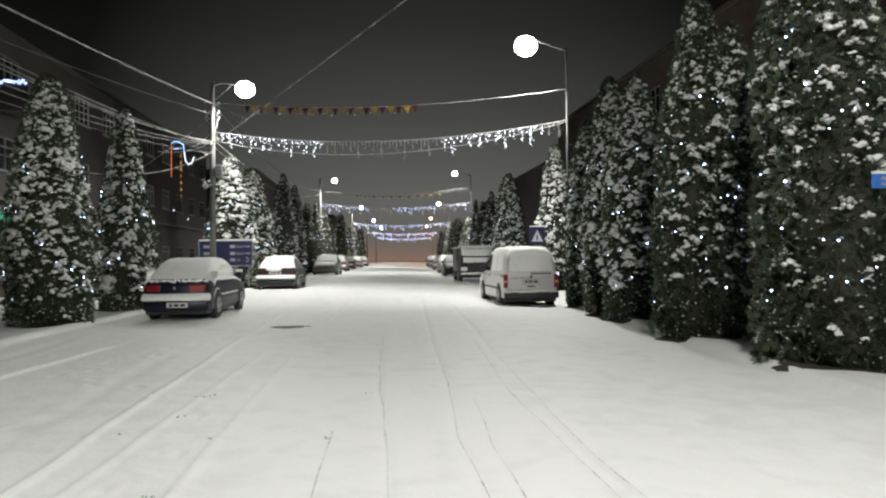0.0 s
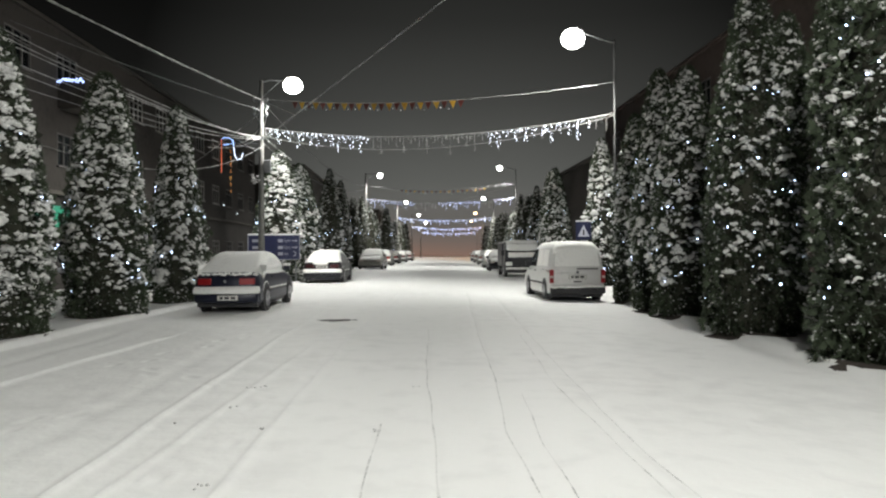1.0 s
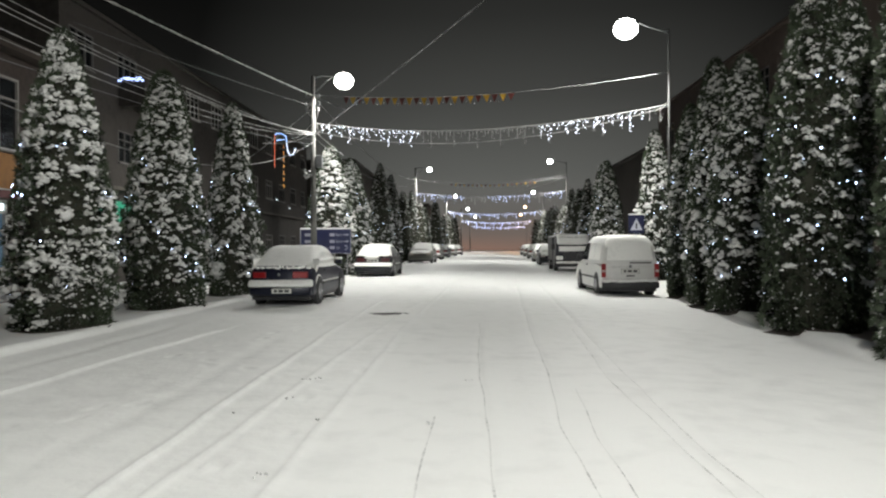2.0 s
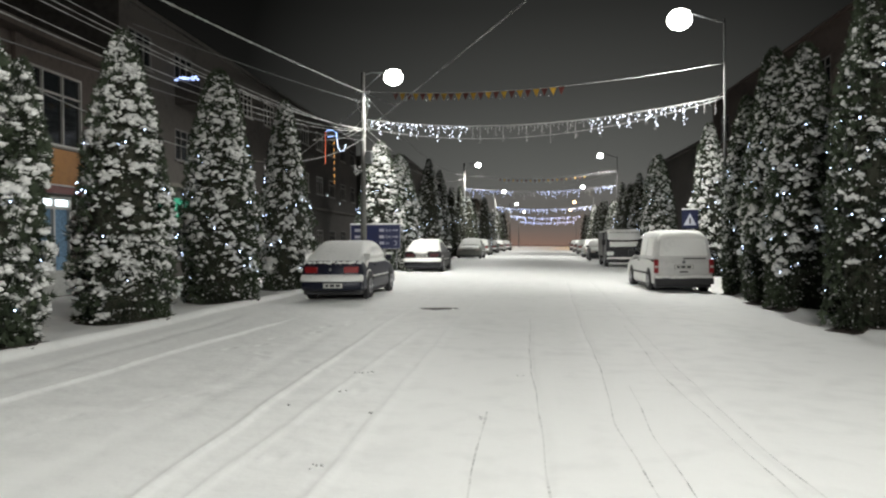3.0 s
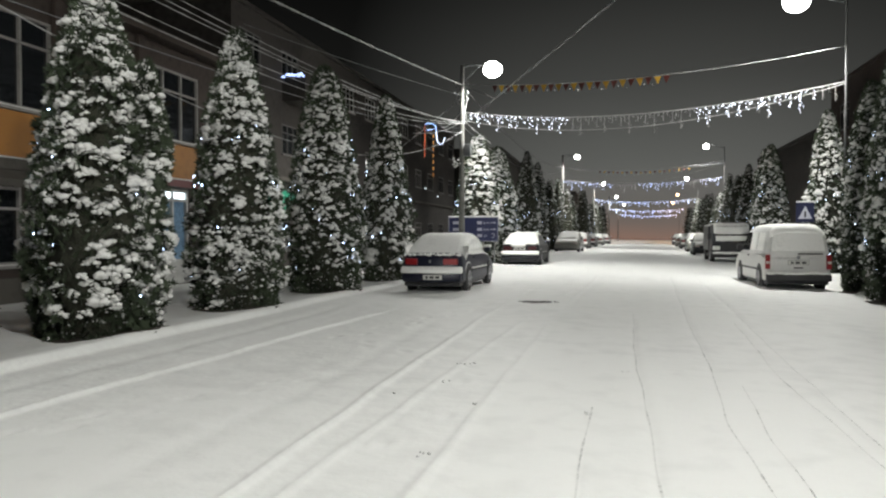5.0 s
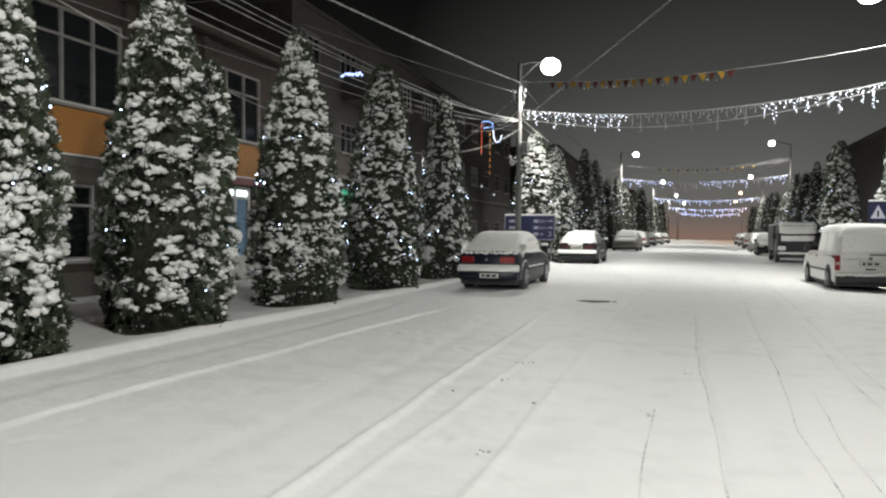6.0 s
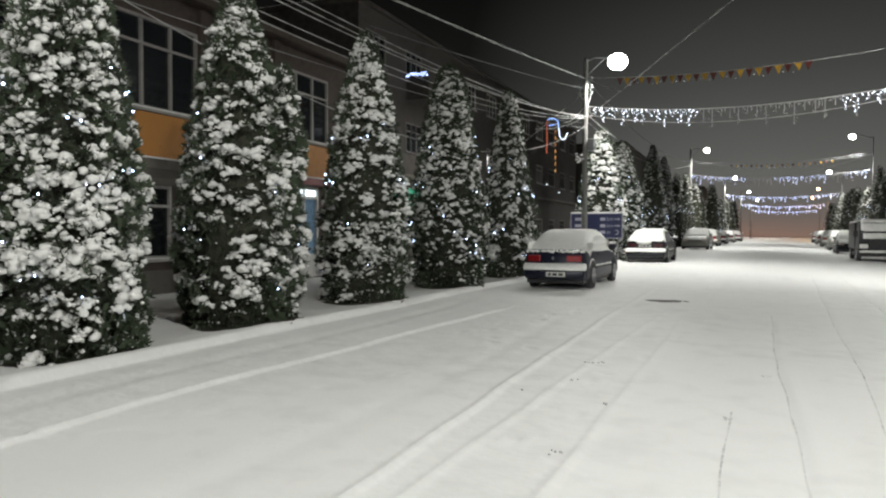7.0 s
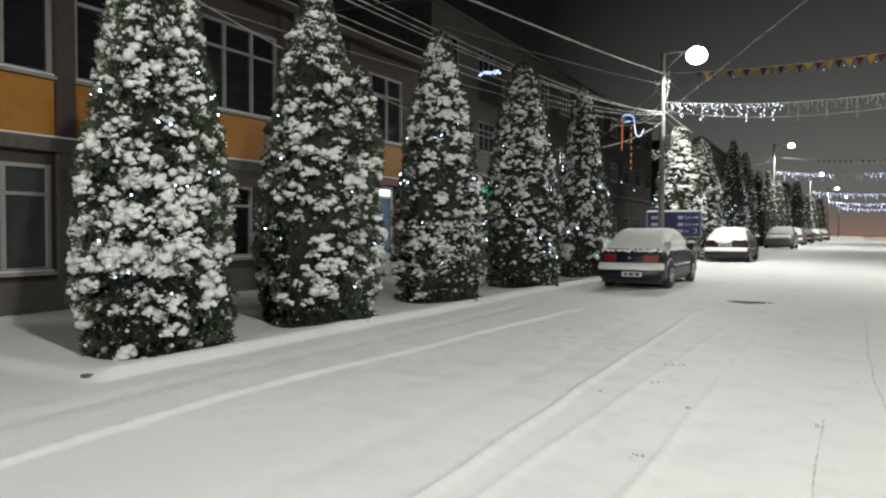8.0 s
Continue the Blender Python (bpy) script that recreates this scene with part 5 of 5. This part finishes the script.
    part("bonnet_snow", snow_shell([(1.42, 1.0), (1.95, 0.89), (2.12, 0.74)], W - 0.04, 0, 3, 5.0, 0.05), SNOW_CAR, t, smooth=True)
    return t


delivery_van(4.655, 23.2, height_at(3.9, 22.5) - 0.06, 1.3)


def small_truck(x, y, z, turn):
    """A flat-fronted dark truck, its front towards the camera, snow on its windscreen."""
    t = thing("small_truck", "dark flat-fronted truck with snow on windscreen and bumper", "truck", (x, y, z), turn, "cars parked along the street")
    W = 0.98
    cab = [(-2.4, 0.45), (-2.45, 1.05), (-2.25, 1.85), (-2.05, 2.02), (-0.6, 2.05), (-0.6, 0.45)]
    part("cab", shell(bmesh.new(), cab, W, 0.08, 1.0, 0.06, 3), DARK, t)
    part("cargo_box", boxed(-W, -0.5, 0.60, W, 2.8, 1.98, 0.04), DARK, t)
    bm = bmesh.new()
    vs = [(-0.82, -2.462, 1.12), (0.82, -2.462, 1.12), (0.78, -2.30, 1.72), (-0.78, -2.30, 1.72)]
    a = [bm.verts.new(v) for v in vs]
    b = [bm.verts.new((p[0], p[1] + 0.06, p[2])) for p in vs]
    bm.faces.new(a)
    bm.faces.new(b[::-1])
    for i in range(4):
        bm.faces.new((a[i], a[(i + 1) % 4], b[(i + 1) % 4], b[i]))
    part("windscreen", bm, PANE, t)
    part("windscreen_snow", snow_shell([(-2.48, 1.14), (-2.43, 1.30), (-2.40, 1.43)], 0.80, 0, 9, 6.0, 0.04), SNOW_CAR, t, smooth=True)
    part("upper_screen_snow", snow_shell([(-2.40, 1.50), (-2.34, 1.70), (-2.27, 1.90)], 0.90, 0, 9, 3.1, 0.06, -0.07), SNOW_CAR, t, smooth=True)
    part("front_bumper", boxed(-W, -2.56, 0.32, W, -2.38, 0.52, 0.03), TRIM, t)
    part("bumper_snow", snow_shell([(-2.59, 0.45), (-2.57, 0.52), (-2.43, 0.55)], W - 0.02, 0, 3, 4.4, 0.06), SNOW_CAR, t, smooth=True)
    part("grille", boxed(-0.52, -2.475, 0.62, 0.52, -2.43, 1.08, 0.01), TRIM, t)
    part("skirt", boxed(-W + 0.05, -2.4, 0.26, W - 0.05, 2.7, 0.46, 0.02), TRIM, t)
    for s in (-1, 1):
        part("head_light", boxed(s * 0.56, -2.50, 0.66, s * 0.94, -2.42, 0.88, 0.04), SNOW_CAR, t, "headlight plastered with snow")
        part("wing_mirror", boxed(s * (W + 0.02), -2.3, 1.25, s * (W + 0.2), -2.2, 1.55, 0.02), TRIM, t)
        for yy in (-1.6, 1.7):
            wheel(t, s * (W - 0.10), yy, 0.36, s)
    part("roof_snow", snow_shell([(-2.15, 1.95), (-2.05, 2.05), (-0.62, 2.07)], W, 0.08, 1.0, 7.7, 0.07), SNOW_CAR, t, smooth=True)
    part("box_snow", boxed(-W + 0.03, -0.48, 1.982, W - 0.03, 2.77, 2.05, 0.03), SNOW_CAR, t)
    part("cab_snow_panel", snow_shell([(-2.35, 1.78), (-2.30, 1.86), (-2.22, 1.93)], W - 0.08, 0, 9, 9.0, 0.05), SNOW_CAR, t, smooth=True)
    return t


small_truck(6.15, 43.6, -0.12, -2.0)

# ---- road signs, manhole and small things ----
SIGN_BLUE = mat("blue_sign", (0.005, 0.008, 0.036), 0.45, 0, 0.12, 5.0)
SIGN_WHITE = mat("white_sign_print", (0.24, 0.24, 0.27), 0.5, 0, 0.06, 8.0)
WARN = mat("sign_triangle", (0.40, 0.41, 0.46), 0.5, 0, 0.06, 8.0)
IRON = mat("cast_iron", (0.035, 0.033, 0.03), 0.8, 0.1, 0.4, 14.0, 0.6, 40.0)
STONE = mat("kerb_stone", (0.09, 0.085, 0.08), 0.9, 0, 0.3, 9.0, 0.6, 30.0)


def lettering(text, size, at, material, parent):
    """Words in the built-in font, facing -y, as thin mesh."""
    c = bpy.data.curves.new("lettering", "FONT")
    c.body, c.size, c.extrude, c.align_y = text, size, 0.002, "CENTER"
    tmp = bpy.data.objects.new("lettering", c)
    mesh = bpy.data.meshes.new_from_object(tmp)
    bpy.data.objects.remove(tmp)
    mesh.name = "lettering"
    ob = link("lettering", mesh, material, parent)
    ob.location, ob.rotation_euler = at, (radians(90), 0, 0)
    return ob


def direction_sign():
    t = thing("direction_sign", "dark blue direction board with white lettering and arrows", "road sign", (-6.25, 32.6, 0.1), -1)
    wide, z0, z1 = 1.15, 0.95, 2.06
    part("board", boxed(-wide, -0.02, z0, wide, 0.02, z1, 0.008), SIGN_BLUE, t)
    bm = bmesh.new()
    for x0, x1, a, b in ((-wide, wide, z0, z0 + 0.03), (-wide, wide, z1 - 0.03, z1), (-wide, -wide + 0.03, z0 + 0.03, z1 - 0.03), (wide - 0.03, wide, z0 + 0.03, z1 - 0.03)):
        box(bm, x0, -0.026, a, x1, -0.021, b)
    part("border", bm, SIGN_WHITE, t)
    for s in (-1, 1):
        part("post", rod(bmesh.new(), (s * 0.95, 0.06, -0.15), (s * 0.95, 0.06, z1), 0.035, sides=10), GALV, t)
    part("snow_cap", boxed(-wide, -0.03, z1 + 0.002, wide, 0.03, z1 + 0.05, 0.015), SNOW_TREE, t)
    for k, (z, unit) in enumerate(((1.80, "km"), (1.50, "km"), (1.22, "m"))):
        part("text_bar", boxed(0.18, -0.027, z - 0.065, 0.40, -0.021, z + 0.065), SIGN_WHITE, t)
        part("text_bar", boxed(-0.95, -0.027, z - 0.065, -0.45, -0.021, z + 0.065), SIGN_WHITE, t)
        lettering(unit, 0.22, (0.46, -0.024, z), SIGN_WHITE, t)
        bm = bmesh.new()
        if k < 2:
            box(bm, 0.78, -0.027, z - 0.02, 0.96, -0.021, z + 0.02)
            vs = [bm.verts.new(p) for p in ((0.95, -0.027, z - 0.06), (1.06, -0.027, z), (0.95, -0.027, z + 0.06))]
            bm.faces.new(vs)
        else:
            tube(bm, [(0.88 + 0.09 * math.cos(a), -0.025, z + 0.09 * math.sin(a)) for a in np.linspace(-1.9, 1.9, 12)], 0.018, 4)
        part("arrow", bm, SIGN_WHITE, t)


direction_sign()


def crossing_sign():
    t = thing("crossing_sign", "blue square pedestrian crossing sign with white triangle", "road sign", (6.32, 27.2, -0.02), -3)
    part("post", rod(bmesh.new(), (0, 0.05, -0.15), (0, 0.05, 2.62), 0.03, sides=10), GALV, t)
    p = part("plate", boxed(-0.29, -0.015, 1.80, 0.29, 0.015, 2.48, 0.008), SIGN_BLUE, t)
    bm = bmesh.new()
    a = [bm.verts.new(v) for v in ((-0.22, -0.019, 1.92), (0.22, -0.019, 1.92), (0.0, -0.019, 2.36))]
    bm.faces.new(a)
    part("triangle", bm, WARN, p)
    part("dark_bar", boxed(-0.03, -0.024, 1.97, 0.03, -0.020, 2.18), INK, p)
    part("snow_cap", boxed(-0.29, -0.02, 2.482, 0.29, 0.02, 2.53, 0.015), SNOW_TREE, t)
    part("post_cap", ball(bmesh.new(), (0, 0.05, 2.65), (0.12, 0.10, 0.07), 2), SNOW_TREE, t, "clump of snow on the post")


crossing_sign()


def street_board():
    t = thing("blue_board", "small blue board with pale bars and a snow cap", "road sign", (5.52, 7.4, -0.26), 0)
    part("post", rod(bmesh.new(), (0.32, 0.04, 0.0), (0.32, 0.04, 2.46), 0.028, sides=10), GALV, t)
    part("plate", boxed(-0.10, -0.012, 2.315, 0.52, 0.012, 2.47, 0.006), mat("bright_blue_sign", (0.03, 0.13, 0.42), 0.45, 0, 0.1, 6.0), t)
    part("text_bar", boxed(0.0, -0.018, 2.345, 0.42, -0.013, 2.375), SIGN_WHITE, t)
    part("text_bar", boxed(0.0, -0.018, 2.405, 0.34, -0.013, 2.44), SIGN_WHITE, t)
    part("snow_cap", boxed(-0.10, -0.018, 2.472, 0.52, 0.018, 2.50, 0.01), SNOW_TREE, t)


street_board()

mh = thing("manhole_cover", "bare dark iron manhole cover melted free of snow", "manhole cover", (-1.60, 14.65, height_at(-1.60, 14.65) + 0.006))
bm = bmesh.new()
ring = []
for k in range(28):
    a = k * math.tau / 28
    r = 0.35 * (1 + 0.14 * math.sin(3 * a + 1) + 0.13 * math.sin(7 * a) + 0.10 * math.sin(11 * a + 2))
    ring.append((r * math.cos(a), 0.52 * r * math.sin(a) + 0.05 * math.sin(2.2 * a)))
loft(bm, [[(x, y, -0.04) for x, y in ring], [(x, y, 0.004) for x, y in ring], [(x * 0.9, y * 0.9, 0.008) for x, y in ring]])
part("cover", bm, IRON, mh)
part("rim_ring", loft(bmesh.new(), [[(x * 1.06, y * 1.06, -0.03) for x, y in ring], [(x * 1.06, y * 1.06, 0.0015) for x, y in ring]]), SLUSH, mh)

ks = thing("kerb_end", "dark end stone of the kerb poking out of snow", "kerb stone", (-6.10, 4.22, height_at(-6.1, 4.2) - 0.01))
bm = boxed(-0.07, -0.05, -0.05, 0.03, 0.03, 0.03, 0.015)
for v in bm.verts:
    v.co += Vector((0.02 * noise.noise(v.co * 9), 0.02 * noise.noise(v.co * 9 + Vector((3, 0, 0))), 0))
part("stone", bm, STONE, ks)

CRUMB = mat("grey_snow_crumb", (0.55, 0.55, 0.54), 0.9, 0, 0.35, 14.0, 0.6, 40.0)
crumbs = []
for k, (x, y, r) in enumerate([(-1.28, 4.32, 0.018), (-1.62, 6.45, 0.015), (-1.20, 5.72, 0.014), (-1.68, 7.35, 0.013), (-1.55, 7.45, 0.015), (-0.02, 7.4, 0.015), (-0.33, 5.62, 0.016), (-1.95, 5.9, 0.013)]):
    rngc = np.random.default_rng(60 + k)
    spread = np.stack([x + r * 1.6 * rngc.normal(size=4), y + r * 1.6 * rngc.normal(size=4), np.full(4, height_at(x, y) + r * 0.2)], -1)
    crumbs.append(lumps(ICO0, spread, np.stack([r * (0.4 + 0.6 * rngc.random(4))] * 2 + [np.full(4, r * 0.5)], -1), rngc))
tagged(link("snow_crumbs", from_arrays("snow_crumbs", *join(crumbs)), CRUMB), "small grey crumbs of snow kicked onto the road", "snow crumbs", kind="stuff")

# low snowy shrub under the direction sign
def shrub(x, y, seed, h, r):
    crown, snow = thuja_meshes(seed, h, r, 0.35, 120, 700, None, 6)
    t = thing("shrub", "low shrub half buried in snow beside the sign", "shrub", (x, y, height_at(x, y) - 0.05), 0, "snowy shrubs")
    link("crown", crown, LEAF, t).data.materials.append(INNER_SHADE)
    tagged(link("snow", snow, SNOW_TREE, t, smooth=True), kind="stuff")


shrub(-5.25, 33.4, 41, 0.75, 0.42)
shrub(-6.3, 33.6, 42, 0.65, 0.5)
shrub(-8.9, 30.5, 43, 1.5, 0.8)
shrub(-9.3, 27.0, 44, 1.3, 0.8)

# ---- painted glow of the town at the far end of the street ----
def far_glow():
    """Lit snowy air over the far town, painted as backdrop emission: warm at the street's end, thinning out upwards and
    sideways.
    """
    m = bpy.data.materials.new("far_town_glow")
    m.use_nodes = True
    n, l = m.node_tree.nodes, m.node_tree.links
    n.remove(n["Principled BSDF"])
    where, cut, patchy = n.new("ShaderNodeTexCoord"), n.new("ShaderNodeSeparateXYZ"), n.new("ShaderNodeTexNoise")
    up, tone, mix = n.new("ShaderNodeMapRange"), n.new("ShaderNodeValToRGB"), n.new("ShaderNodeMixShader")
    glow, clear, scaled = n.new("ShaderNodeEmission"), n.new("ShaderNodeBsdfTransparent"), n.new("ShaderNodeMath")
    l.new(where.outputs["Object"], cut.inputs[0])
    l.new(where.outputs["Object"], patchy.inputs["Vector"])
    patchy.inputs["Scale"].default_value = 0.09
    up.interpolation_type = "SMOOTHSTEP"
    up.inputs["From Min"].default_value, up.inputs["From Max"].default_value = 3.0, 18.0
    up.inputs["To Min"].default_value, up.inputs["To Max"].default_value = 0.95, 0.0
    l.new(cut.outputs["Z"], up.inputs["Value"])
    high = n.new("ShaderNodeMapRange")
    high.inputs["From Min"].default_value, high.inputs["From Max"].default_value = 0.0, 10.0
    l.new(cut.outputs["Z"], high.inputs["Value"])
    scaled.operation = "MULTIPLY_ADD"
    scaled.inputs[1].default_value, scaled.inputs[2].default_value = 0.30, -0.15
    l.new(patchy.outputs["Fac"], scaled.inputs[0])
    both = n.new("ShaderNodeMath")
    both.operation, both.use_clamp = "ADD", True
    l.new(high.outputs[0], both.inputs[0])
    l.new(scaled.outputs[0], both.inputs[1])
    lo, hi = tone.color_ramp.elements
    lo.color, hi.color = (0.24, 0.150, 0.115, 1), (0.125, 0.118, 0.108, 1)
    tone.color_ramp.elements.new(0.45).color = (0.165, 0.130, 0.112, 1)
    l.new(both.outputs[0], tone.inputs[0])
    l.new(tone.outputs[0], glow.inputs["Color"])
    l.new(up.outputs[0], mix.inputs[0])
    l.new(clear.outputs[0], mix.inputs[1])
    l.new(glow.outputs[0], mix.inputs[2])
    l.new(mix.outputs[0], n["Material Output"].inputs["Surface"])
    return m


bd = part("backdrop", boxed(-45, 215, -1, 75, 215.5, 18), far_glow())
tagged(bd, "backdrop painted with the dim reddish glow of the far town", "backdrop", kind="structure")
